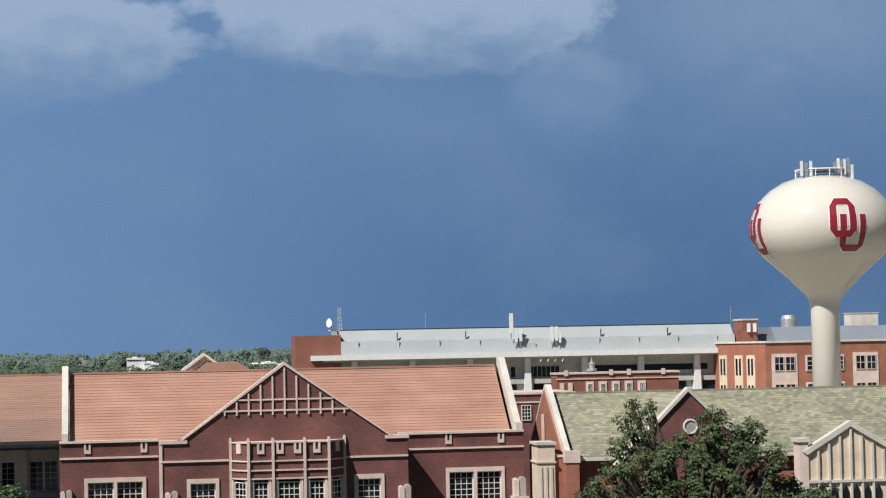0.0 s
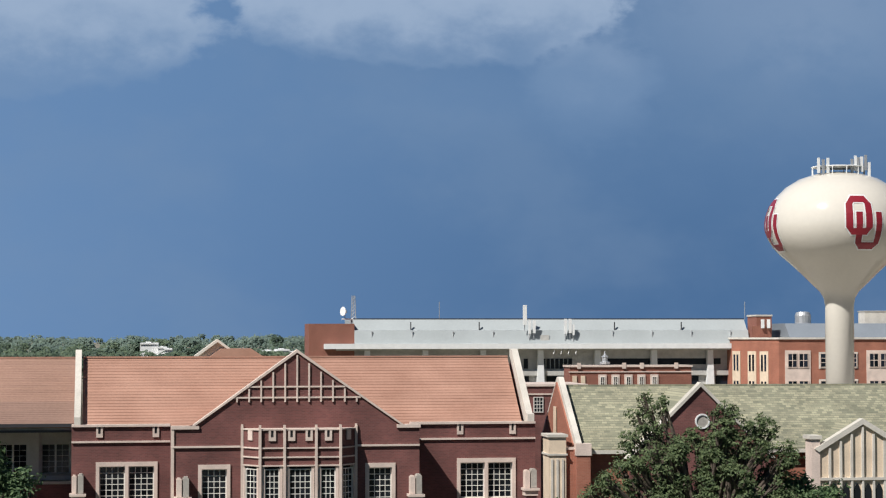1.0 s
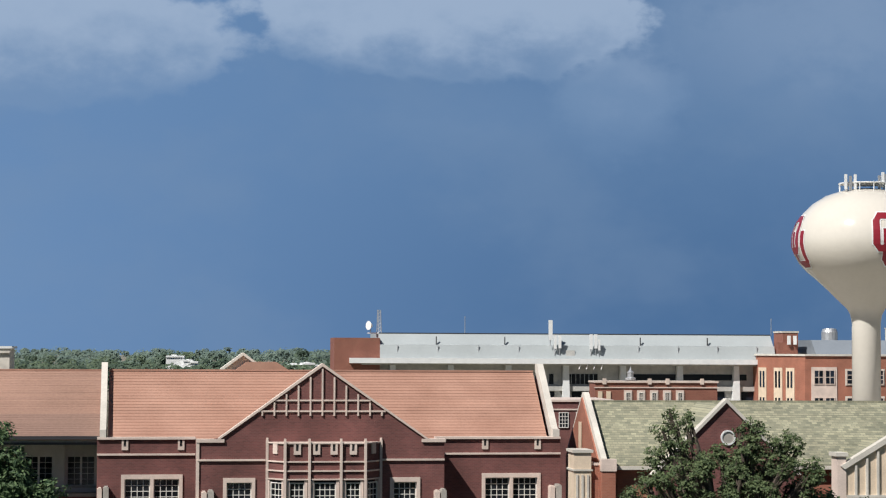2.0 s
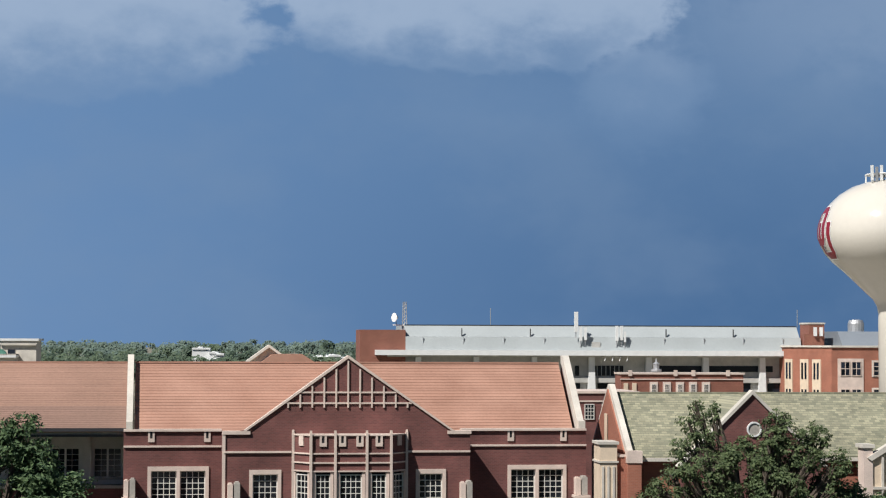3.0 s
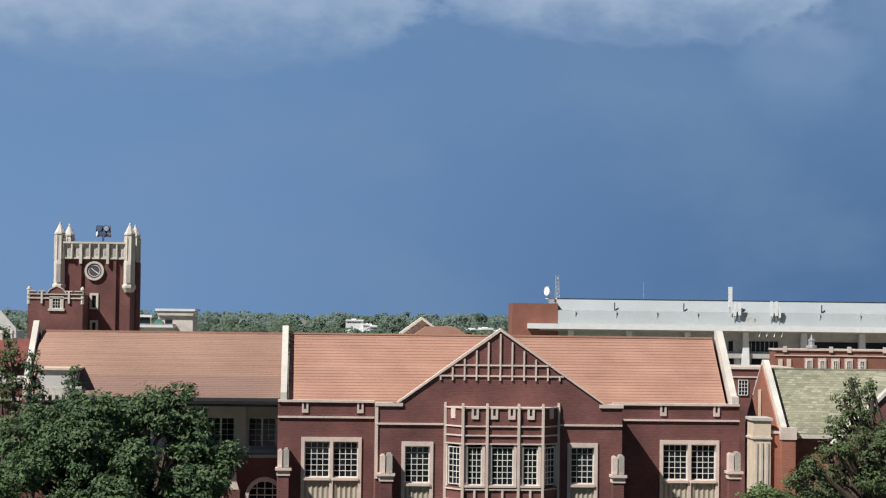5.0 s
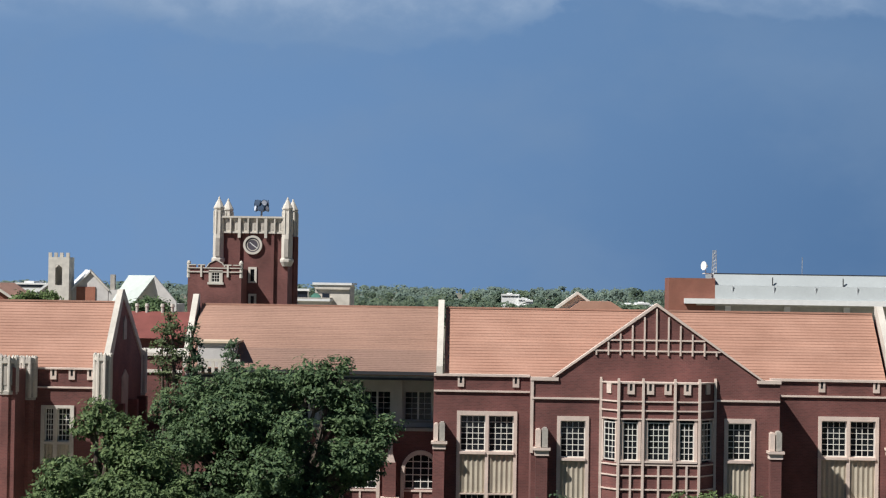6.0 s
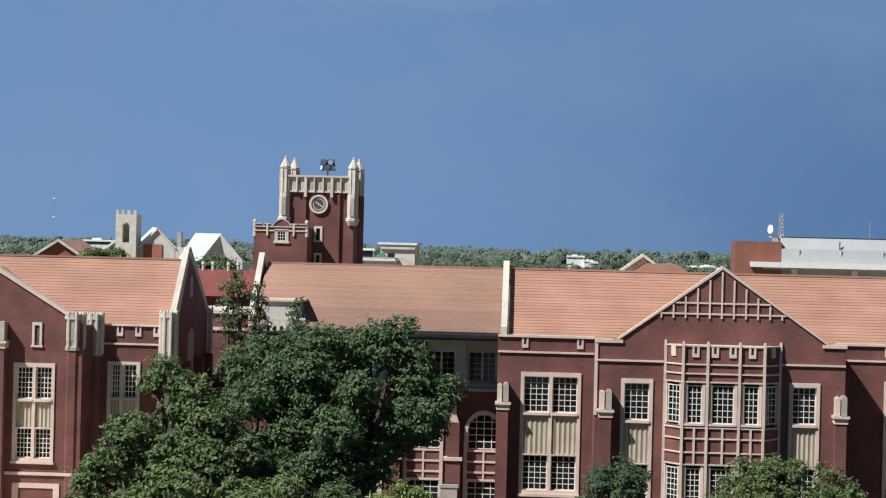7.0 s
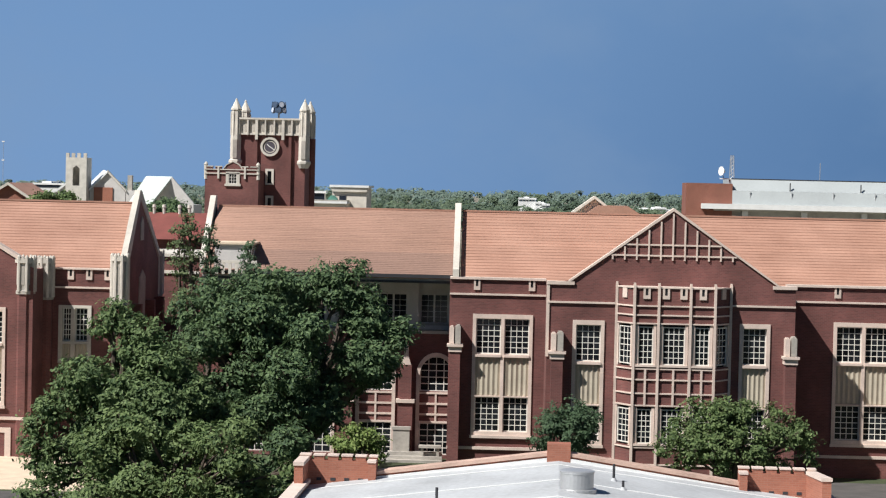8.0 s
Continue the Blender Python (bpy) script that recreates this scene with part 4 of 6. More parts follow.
def on_tank(polys, az, z0, lift=0.09):
    """Flat bars laid on the bowl: u along its girth, v up it."""
    bm = bmesh.new()
    for u0, u1, u2, u3, v0, v1 in polys:
        n = 5
        for k in range(n):
            for m in range(3):
                f0, f1, g0, g1 = k / n, (k + 1) / n, m / 3, (m + 1) / 3
                q = []
                for f, g in ((f0, g0), (f0, g1), (f1, g1), (f1, g0)):
                    v = v0 + (v1 - v0) * f
                    a, c = u0 + (u2 - u0) * f, u1 + (u3 - u1) * f
                    r = tank_radius(z0 + v) + lift
                    t = az + (a + (c - a) * g) / 9.2
                    q.append(bm.verts.new((TKX + r * math.sin(t), TKY - r * math.cos(t), z0 + v)))
                bm.faces.new(q)
    return bm


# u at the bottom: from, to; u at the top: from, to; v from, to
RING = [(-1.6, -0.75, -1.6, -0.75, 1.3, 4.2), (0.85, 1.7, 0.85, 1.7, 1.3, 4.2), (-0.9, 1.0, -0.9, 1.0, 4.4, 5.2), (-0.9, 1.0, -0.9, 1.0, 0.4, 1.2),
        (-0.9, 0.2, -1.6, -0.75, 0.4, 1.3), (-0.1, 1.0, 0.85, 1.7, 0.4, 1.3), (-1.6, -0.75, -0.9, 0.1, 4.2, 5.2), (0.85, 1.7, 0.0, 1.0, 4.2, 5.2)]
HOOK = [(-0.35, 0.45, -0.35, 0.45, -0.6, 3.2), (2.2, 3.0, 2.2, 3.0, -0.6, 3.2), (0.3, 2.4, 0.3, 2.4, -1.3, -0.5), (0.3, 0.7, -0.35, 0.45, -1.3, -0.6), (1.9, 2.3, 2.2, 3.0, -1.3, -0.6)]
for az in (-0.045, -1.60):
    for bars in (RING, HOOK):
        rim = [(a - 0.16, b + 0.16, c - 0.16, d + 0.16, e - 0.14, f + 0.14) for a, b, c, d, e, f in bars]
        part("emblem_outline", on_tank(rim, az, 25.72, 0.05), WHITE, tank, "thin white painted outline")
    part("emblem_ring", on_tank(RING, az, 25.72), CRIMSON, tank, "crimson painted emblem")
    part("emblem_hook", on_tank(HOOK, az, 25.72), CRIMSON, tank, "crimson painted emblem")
part("top_rail", lathe(bmesh.new(), TKX, TKY, [(3.3, 34.95), (3.36, 34.98), (3.36, 35.06), (3.3, 35.1)], 24), WHITE, tank)
for k in range(12):
    a = 2 * math.pi * k / 12
    part("rail_post", tube(bmesh.new(), (TKX + 3.3 * math.cos(a), TKY + 3.3 * math.sin(a), 33.9), (TKX + 3.3 * math.cos(a), TKY + 3.3 * math.sin(a), 35.1), 0.06), WHITE, tank)
for k, (dx, h) in enumerate(((-3.3, 36.2), (-2.7, 36.0), (-2.1, 36.2), (1.0, 36.1), (1.45, 36.5), (1.8, 36.3), (2.25, 36.4), (2.75, 36.6), (3.2, 35.7))):
    part("antenna", boxes((TKX + dx - 0.16, TKX + dx + 0.16, TKY - 2.4 - 0.1, TKY - 2.4 + 0.1, h - 2.1, h - 0.2)), METAL if k % 2 else WHITE, tank)
    part("antenna_box", boxes((TKX + dx - 0.05, TKX + dx + 0.3, TKY - 2.2, TKY - 1.9, h - 1.6, h - 1.0)), METAL, tank)
part("antenna_rail", boxes((TKX - 3.3, TKX + 3.4, TKY - 2.45, TKY - 2.35, 34.75, 34.85)), METAL, tank)

# ---- stadium stand ----
stad = thing("stadium_stand", 50, 310, 0, "long grey clad stadium upper deck with white ledge", "stadium")
part("end_block", boxes((18.0, 24.7, 301.7, 312, 0, 15.7)), BRICK_FAR, stad, "red brick end block")
part("cladding", prism(bmesh.new(), [(301.0, 12.6), (301.7, 14.72), (302.3, 14.78), (304, 16.4), (320, 16.4), (320, 12.6)], 24.7, 84, "x"), CLAD, stad)
part("roof_edge", boxes((24.7, 84, 303.9, 304.3, 16.38, 16.5)), DARK, stad)
for k in range(10):
    part("cladding_seam", boxes((27.2 + 6.0 * k, 27.28 + 6.0 * k, 301.35, 301.5, 12.7, 14.7)), METAL, stad)
part("ledge", boxes((20.2, 84, 300.2, 302, 12.0, 12.75)), WHITE, stad, "white projecting ledge")
part("soffit", boxes((22, 84, 301.0, 304, 11.75, 12.0)), CONCRETE, stad)
part("rear_wall", boxes((24.7, 84, 302.7, 303.0, 0, 12)), CONCRETE, stad)
for k in range(7):
    part("dark_bay", boxes((27.6 + 8.6 * k, 33.6 + 8.6 * k, 302.62, 302.7, 5.7, 7.9)), GLASS_FAR, stad)
part("glazing", boxes((50.0, 50.65, 302.62, 302.7, 9.0, 10.5), (52.6, 57.3, 302.62, 302.7, 9.0, 10.5), (62, 80, 302.62, 302.7, 9.6, 10.5)), GLASS_FAR, stad)
for k in range(6):
    part("glazing_post", boxes((53.3 + 0.66 * k, 53.38 + 0.66 * k, 302.55, 302.62, 9.0, 10.5)), CLAD, stad)
for k in range(4):
    part("light_arm", tube(bmesh.new(), (54.4 + 1.1 * k, 301.0, 11.85), (54.0 + 1.1 * k, 299.9, 11.2), 0.06), WHITE, stad)
for k in range(7):
    x = 26 + 8.6 * k
    part("column", prism(bmesh.new(), [(x - 0.15, 0), (x + 1.35, 0), (x + 1.0, 11.75), (x + 0.2, 11.75)], 301.6, 302.6), WHITE, stad)
part("deck", boxes((24.7, 84, 302.1, 302.7, 8.0, 8.7)), CONCRETE, stad)
part("deck", boxes((24.7, 84, 302.1, 302.7, 5.0, 5.6)), CONCRETE, stad)
for k in (0, 1, 3, 4):
    part("roof_fitting", boxes((33 + 10.2 * k, 33.14 + 10.2 * k, 302.1, 302.3, 14.75, 15.95)), DARK, stad)
part("hatch", boxes((52.3, 53.6, 301.2, 301.6, 13.0, 14.0)), CONCRETE, stad)


def antenna(x, z0, z1, w=0.35):
    a = thing("antenna", x, 301, z0, "white panel antenna on the stand roof", "antenna", "roof antennas")
    part("pole", tube(bmesh.new(), (x, 301.15, z0 - 0.7), (x, 301.15, z1), 0.08), METAL, a)
    part("panel", boxes((x - w / 2, x + w / 2, 300.7, 301.0, z0 + 0.2, z1)), WHITE, a)


for x, z0, z1, w in ((49.9, 15.3, 18.45, 0.55), (50.6, 14.0, 16.3, 0.4), (51.3, 14.1, 16.2, 0.4), (56.0, 14.0, 16.4, 0.4), (56.7, 14.1, 16.4, 0.4), (57.2, 13.8, 15.6, 0.3)):
    antenna(x, z0, z1, w)
mast = thing("lattice_mast", 24.95, 306, 16.4, "thin lattice mast with a white dish", "mast")
for dx, dy in ((-0.35, 0), (0.35, 0), (0, 0.5)):
    part("leg", tube(bmesh.new(), (24.9 + dx, 306 + dy, 15.9), (24.9 + dx * 0.6, 306 + dy * 0.6, 19.9), 0.07), METAL, mast)
for k in range(6):
    part("brace", tube(bmesh.new(), (24.6, 306, 16.4 + k * 0.55), (25.2, 306, 16.9 + k * 0.55), 0.05), METAL, mast)
part("dish", tube(bmesh.new(), (23.25, 305.0, 17.55), (23.85, 305.4, 17.5), 0.68, 0.12, 16), WHITE, mast)
part("dish_arm", tube(bmesh.new(), (23.6, 305.5, 16.3), (23.6, 305.5, 17.0), 0.07), METAL, mast)
part("dish_base", boxes((23.2, 26.2, 305.2, 306.8, 16.35, 16.5)), WHITE, mast)
for x in (37.6, 84.3):
    wp = thing("whip_aerial", x, 304.5, 16.4, "thin whip aerial on the roof", "aerial", "whip aerials")
    part("rod", tube(bmesh.new(), (x, 304.5, 16.3), (x, 304.5, 19.0), 0.05), METAL, wp)

# ---- brick block beside the stadium ----
blk = thing("brick_block", 95, 296, 0, "orange brick block with cream window bays", "building")
CORNER = Vector((85.3, 290.0, 0))
foot = [(81.04, 300.0), (85.3, 290.0), (125.0, 290.0), (125.0, 306.0), (81.04, 306.0)]
part("wall", prism(bmesh.new(), foot, 0, 13.35, "z"), BRICK_ORANGE, blk)
part("coping", prism(bmesh.new(), [(80.8, 300.0), (85.2, 289.75), (125.0, 289.75), (125.0, 306.2), (80.8, 306.2)], 13.35, 13.62, "z"), STONE_PALE, blk)
part("upper_roof", prism(bmesh.new(), [(294.5, 13.62), (297.0, 15.7), (306, 15.7), (306, 13.62)], 88.3, 125, "x"), mat("grey_metal_roof", (0.235, 0.265, 0.30), 0.5, vary=0.06, scale=0.3, fine=3, bump=0.0), blk)
side = Matrix.Translation(CORNER) @ Matrix.Rotation(radians(-67), 4, "Z") @ Matrix.Translation(-CORNER)
for u0, u1 in ((2.3, 4.2), (5.1, 7.0), (8.8, 10.6)):
    o = part("bay_panel", boxes((85.3 - u1, 85.3 - u0, 289.85, 290.02, 0.5, 11.6)), STONE_WARM, blk)
    o.matrix_basis = side
    for z0, z1 in ((8.7, 11.1), (4.8, 7.2), (1.0, 3.4)):
        w = (u1 - u0) / 5
        for k in (1, 3):
            q = part("slit_window", boxes((85.3 - u1 + k * w, 85.3 - u1 + (k + 1) * w, 289.78, 289.86, z0, z1)), GLASS_FAR, blk)
            q.matrix_basis = side
for x in (86.2, 98.4, 110.6):
    part("bay_panel", boxes((x, x + 3.8, 289.86, 290.0, 0.5, 11.75)), STONE, blk)
    for z0 in (1.3, 5.3, 9.25):
        for k in (0, 1):
            window(blk, x + 0.35 + 1.65 * k, x + 1.8 + 1.65 * k, z0, z0 + 2.1, 289.74, 2, 2, frame_w=0.09, bar=0.09, glass=GLASS_FAR, frame_m=STONE)
for x in (91.4, 95.9, 104.5):
    for z0 in (1.3, 5.3, 9.25):
        part("window_surround", boxes((x - 0.15, x + 1.2, 289.9, 290.0, z0 - 0.15, z0 + 2.25)), STONE_PALE, blk)
        window(blk, x, x + 1.05, z0, z0 + 2.1, 289.78, 1, 3, frame_w=0.1, bar=0.08, glass=GLASS_FAR, frame_m=STONE)
pent = part("penthouse", boxes((84.3, 86.6, 298, 303, 13.4, 16.75)), BRICK_FAR, blk)
part("penthouse_coping", boxes((84.2, 86.7, 297.9, 303.1, 16.75, 17.0)), STONE_PALE, pent)
part("penthouse_wall", boxes((83.2, 86.2, 296.8, 297.6, 13.4, 15.3)), BRICK_FAR, blk)
for x in (84.6, 85.5):
    part("equipment_box", boxes((x, x + 0.4, 296.3, 296.79, 15.0, 16.3)), WHITE, blk)
hv = thing("roof_vent", 92, 300, 15.8, "galvanised roof ventilator drum", "ventilator")
part("drum", lathe(bmesh.new(), 92.0, 300, [(1.2, 15.6), (1.2, 16.9), (1.0, 17.4), (0.4, 17.5)], 16), METAL, hv)
hv = thing("air_unit", 103.3, 300, 15.8, "beige rooftop air handling unit", "air unit")
part("casing", boxes((101.1, 105.4, 298.5, 301.5, 15.7, 17.5)), STONE_PALE, hv)
part("cap", boxes((101.0, 105.5, 298.4, 301.6, 17.5, 17.6)), STONE_PALE, hv)

# ---- low brick building in the middle distance ----
mid = thing("brick_annex", 41, 194, 0, "low red brick building with stone window frames", "building")
part("wall", boxes((35.75, 47.4, 190, 193, 0, 11.0)), BRICK_FAR, mid)
part("coping", boxes((35.65, 47.5, 189.85, 193, 11.0, 11.16), (35.65, 47.5, 189.9, 190, 10.5, 10.6)), STONE, mid)
part("roof_lantern", lathe(bmesh.new(), 39.4, 191.5, [(0.5, 11.25), (0.5, 11.45), (0.28, 11.5), (0.28, 11.9), (0.36, 11.95), (0.1, 12.15), (0.03, 12.5)], 8), METAL, mid, "small pale metal roof lantern")
for k in range(5):
    x = 38.85 + k * 1.24
    part("window_surround", boxes((x - 0.38, x + 0.38, 189.88, 190, 8.4, 10.3)), STONE, mid)
    window(mid, x - 0.22, x + 0.22, 8.6, 10.1, 189.82, 2, 3, split=False, glass=GLASS_FAR)
for x in (36.2, 37.0):
    part("window_surround", boxes((x - 0.2, x + 0.2, 189.88, 190, 8.8, 10.2)), STONE_WARM, mid)
for x in (36.6, 40.9, 42.6, 45.9):
    part("merlon_stone", boxes((x - 0.18, x + 0.18, 189.8, 189.9, 10.85, 11.4)), STONE, mid)
low = thing("brick_annex", 26, 148, 0, "dark brick back building with white sash windows", "building")
part("wall", boxes((22.5, 28.5, 145, 152, 0, 10.35)), BRICK, low)
part("coping", boxes((22.4, 28.6, 144.9, 152, 10.35, 10.5), (22.4, 28.6, 144.92, 145, 9.75, 9.85)), STONE, low)
for x in (25.0, 26.25):
    window(low, x - 0.35, x + 0.35, 8.5, 9.6, 144.9, 3, 4, split=False)

# ---- hall with the green shingle roof ----
green = thing("shingle_hall", 30, 116, 0, "brick hall with mottled green shingle roof and stone gables", "building")
SY, SX0, SX1 = 112.0, 21.75, 60.0
courses(green, SX0, SX1, SY, 7.7, 117.2, 11.08, SHINGLE, 0.24, lift=0.02, name="shingle_course")
part("roof_slope", prism(bmesh.new(), [(117.2, 11.08), (122.5, 7.6), (122.5, 7.4), (117.2, 10.9)], SX0, SX1, "x"), SHINGLE, green)
part("ridge_cap", boxes((SX0, SX1, 117.1, 117.3, 11.06, 11.14)), SHINGLE, green)
part("wall", boxes((SX0, SX1, SY + 0.4, SY + 0.8, -1.7, 7.7)), BRICK_ORANGE, green)
part("eave_band", boxes((SX0, SX1, SY - 0.1, SY + 0.4, 7.45, 7.65)), STONE_PALE, green)
part("back_wall", boxes((SX0, SX1, 121.8, 122.2, -1.7, 7.5)), BRICK_ORANGE, green)
part("end_wall", prism(bmesh.new(), [(SY - 0.2, -1.7), (SY - 0.2, 7.7), (117.2, 11.3), (122.4, 7.7), (122.4, -1.7)], SX0 - 0.5, SX0 - 0.12, "x"), BRICK_ORANGE, green)
part("raked_coping", prism(bmesh.new(), [(SY - 0.4, 7.6), (SY - 0.4, 8.1), (117.0, 11.6), (117.4, 11.6), (122.5, 8.1), (122.5, 7.7), (117.2, 11.15), (SY, 7.6)], SX0 - 0.42, SX0 - 0.1, "x"), STONE_PALE, green)
part("end_slit", boxes((SX0 - 0.62, SX0 - 0.55, 116.9, 117.5, 8.0, 9.9)), STONE_WARM, green)
pr = part("corner_pier", boxes((SX0 - 1.9, SX0 - 0.95, SY - 0.3, SY + 1.6, -1.7, 8.4)), STONE_WARM, green, "warm limestone corner pier")
part("pier_cap", boxes((SX0 - 2.0, SX0 - 0.85, SY - 0.4, SY + 1.7, 8.4, 8.55), (SX0 - 1.97, SX0 - 0.88, SY - 0.38, SY + 1.7, 7.4, 7.5)), STONE_PALE, pr)
for k in range(3):
    part("pier_rib", boxes((SX0 - 1.8 + 0.3 * k, SX0 - 1.68 + 0.3 * k, SY - 0.36, SY - 0.3, 4.5, 7.2)), STONE_PALE, pr)
part("side_pier", boxes((SX0 - 0.95, SX0 - 0.5, SY - 0.1, SY + 1.2, -1.7, 7.7)), BRICK_ORANGE, green)
part("side_pier_cap", boxes((SX0 - 0.95, SX0 - 0.45, SY - 0.16, SY + 1.3, 7.7, 7.84)), STONE, green)
part("corner_pier", boxes((SX0 - 0.4, SX0 + 0.35, SY - 0.6, SY, -1.7, 8.0)), BRICK_ORANGE, green)
part("pier_cap", boxes((SX0 - 0.45, SX0 + 0.4, SY - 0.66, SY, 7.4, 8.05)), STONE, green)
# cross gables
part("cross_gable", prism(bmesh.new(), [(24.0, 7.3), (27.9, 11.2), (31.8, 7.3)], 109.9, 110.3), BRICK, green)
part("cross_gable_wall", boxes((24.0, 31.8, 109.9, 110.3, -1.7, 7.3)), BRICK, green)
for s in (-1, 1):
    part("gable_coping", prism(bmesh.new(), [(27.9 + s * 3.95, 7.3), (27.9 + s * 4.15, 7.3), (27.9, 11.43), (27.9, 11.2)], 109.75, 110.45), STONE_PALE, green)
part("cross_roof", prism(bmesh.new(), [(24.2, 7.35), (27.9, 11.05), (31.6, 7.35)], 110.3, 116.5), SHINGLE, green)
rd = part("roundel", disc(bmesh.new(), 28.0, 9.3, 0.33, 0.41, 109.8, 109.9), WHITE, green, "white round plaque")
part("roundel_face", prism(bmesh.new(), [(28.0 + 0.34 * math.cos(2 * math.pi * k / 20), 9.3 + 0.34 * math.sin(2 * math.pi * k / 20)) for k in range(20)], 109.86, 109.9), STONE_GREY, rd)
part("stone_gable", prism(bmesh.new(), [(34.5, -1.7), (39.3, -1.7), (39.3, 7.7), (36.9, 9.12), (34.5, 7.7)], 109.6, 109.9), STONE_WARM, green, "carved limestone gable")
for s in (-1, 1):
    part("gable_coping", prism(bmesh.new(), [(36.9 + s * 2.5, 7.6), (36.9 + s * 2.75, 7.78), (36.9, 9.42), (36.9, 9.1)], 109.4, 110.0), STONE_PALE, green)
part("cross_roof", prism(bmesh.new(), [(34.6, 7.5), (36.9, 9.0), (39.2, 7.5)], 109.9, 114.5), SHINGLE, green)
for k in range(-3, 4):
    x = 36.9 + k * 0.62
    part("gable_rib", boxes((x - 0.06, x + 0.06, 109.46, 109.6, 6.2, 8.95 - abs(k) * 0.38)), STONE_PALE, green)
    if k < 3:
        a = x + 0.31
        part("lancet", prism(bmesh.new(), [(a - 0.19, 3.6), (a + 0.19, 3.6), (a + 0.19, 5.5), (a + 0.1, 5.75), (a, 5.88), (a - 0.1, 5.75), (a - 0.19, 5.5)], 109.56, 109.6), GLASS, green)
        part("lancet_post", boxes((x - 0.06, x + 0.06, 109.48, 109.6, 3.4, 6.2)), STONE_PALE, green)
part("gable_band", boxes((34.5, 39.0, 109.45, 109.6, 6.05, 6.2)), STONE_PALE, green)
pr = part("chimney_pier", boxes((34.0, 34.49, 109.5, 110.6, -1.7, 8.3)), STONE, green)
part("pier_cap", boxes((33.88, 34.58, 109.4, 110.7, 8.3, 8.5)), STONE_PALE, pr)

NEAR = 0.893
green.scale = (NEAR, NEAR, NEAR)
green.location = PLACE[green] * NEAR + Vector((0, 0, 14)) * (1 - NEAR)

# ---- far church, pale roofs and low buildings ----
STONE_FAR = mat("far_stone", (0.66, 0.63, 0.565), 0.9, vary=0.12)
church = thing("stone_church", -75, 322, 0, "pale stone church with a square bell tower", "church")
bt = part("bell_tower", wall(-78.0, -74.7, 320, 320.5, 0, 17.6, [(-76.9, -75.8, 13.2, 16.4)]), STONE_FAR, church)
part("bell_tower_side", boxes((-78.0, -77.5, 320.5, 323.5, 0, 17.6), (-75.2, -74.7, 320.5, 323.5, 0, 17.6), (-77.5, -75.2, 323.0, 323.5, 0, 17.6)), STONE_FAR, church)
# dark slab added in the opening to paint the shade within the belfry
part("belfry_dark", boxes((-76.4, -75.9, 322.6, 322.9, 13.0, 17.0)), INSIDE, church)
for x in (-78.0, -77.1, -76.2, -75.2):
    part("merlon", boxes((x, x + 0.5, 320, 320.4, 17.6, 18.3)), STONE_PALE, church)
part("nave_gable", prism(bmesh.new(), [(-74.6, 0), (-68.9, 0), (-68.9, 12.4), (-71.8, 15.4), (-74.6, 12.6)], 322, 322.5), PLASTER, church)
bm = bmesh.new()
q = [bm.verts.new(c) for c in ((-74.9, 321.6, 12.4), (-71.7, 321.6, 15.6), (-75.2, 334, 15.8), (-78.4, 334, 12.6), (-74.9, 321.6, 12.1), (-71.7, 321.6, 15.3), (-75.2, 334, 15.5), (-78.4, 334, 12.3))]
for f in ((0, 1, 2, 3), (7, 6, 5, 4), (0, 4, 5, 1), (1, 5, 6, 2), (2, 6, 7, 3), (3, 7, 4, 0)):
    bm.faces.new([q[k] for k in f])
part("nave_roof", bm, WHITE, church)
part("nave_coping", prism(bmesh.new(), [(-71.8, 15.4), (-68.7, 12.3), (-68.7, 12.6), (-71.8, 15.75)], 321.7, 322.6), STONE_PALE, church)
part("belfry_arch", prism(bmesh.new(), [(-76.9, 16.4), (-76.9, 15.9), (-76.35, 16.35), (-75.8, 15.9), (-75.8, 16.4)], 320.02, 320.45), STONE_FAR, church)
part("brick_panel", boxes((-73.9, -70.9, 321.8, 322, 8, 13.0)), BRICK_ORANGE, church)
part("aisle_roof", prism(bmesh.new(), [(-82.0, 10.5), (-78.0, 13.6), (-78.0, 13.2), (-82.0, 10.2)], 320, 330), WHITE, church)
part("aisle_wall", boxes((-81.8, -78.0, 320.2, 330, 0, 11.0)), STONE_FAR, church)
part("side_block", boxes((-68.8, -66.3, 322, 330, 0, 12.6)), PLASTER, church)
part("chimney", boxes((-69.0, -68.3, 324, 325, 12.6, 15.0)), STONE_GREY, church)
house = thing("pale_roof_house", -62, 330, 0, "grey gabled house with a pale metal roof", "house", placed=Matrix.Translation((-1.5, 0, 0.35)))
part("gable_wall", prism(bmesh.new(), [(-62.8, -0.35), (-56.5, -0.35), (-56.5, 10.5), (-60.0, 14.5), (-62.8, 12)], 322.0, 322.5), PLASTER, house)
bm = bmesh.new()
q = [bm.verts.new(c) for c in ((-66.3, 317.5, 9.8), (-62.6, 317.5, 10.0), (-60.0, 322.3, 14.6), (-64.6, 324.3, 14.6), (-66.3, 317.5, 9.6), (-62.6, 317.5, 9.8), (-60.0, 322.3, 14.3), (-64.6, 324.3, 14.3))]
for f in ((0, 1, 2, 3), (7, 6, 5, 4), (0, 4, 5, 1), (1, 5, 6, 2), (2, 6, 7, 3), (3, 7, 4, 0)):
    bm.faces.new([q[i] for i in f])
part("roof", bm, mat("pale_green_metal", (0.58, 0.64, 0.60), 0.5, vary=0.05), house)
part("body", boxes((-65.3, -56.6, 322.6, 330, -0.35, 10.2)), PLASTER, house)


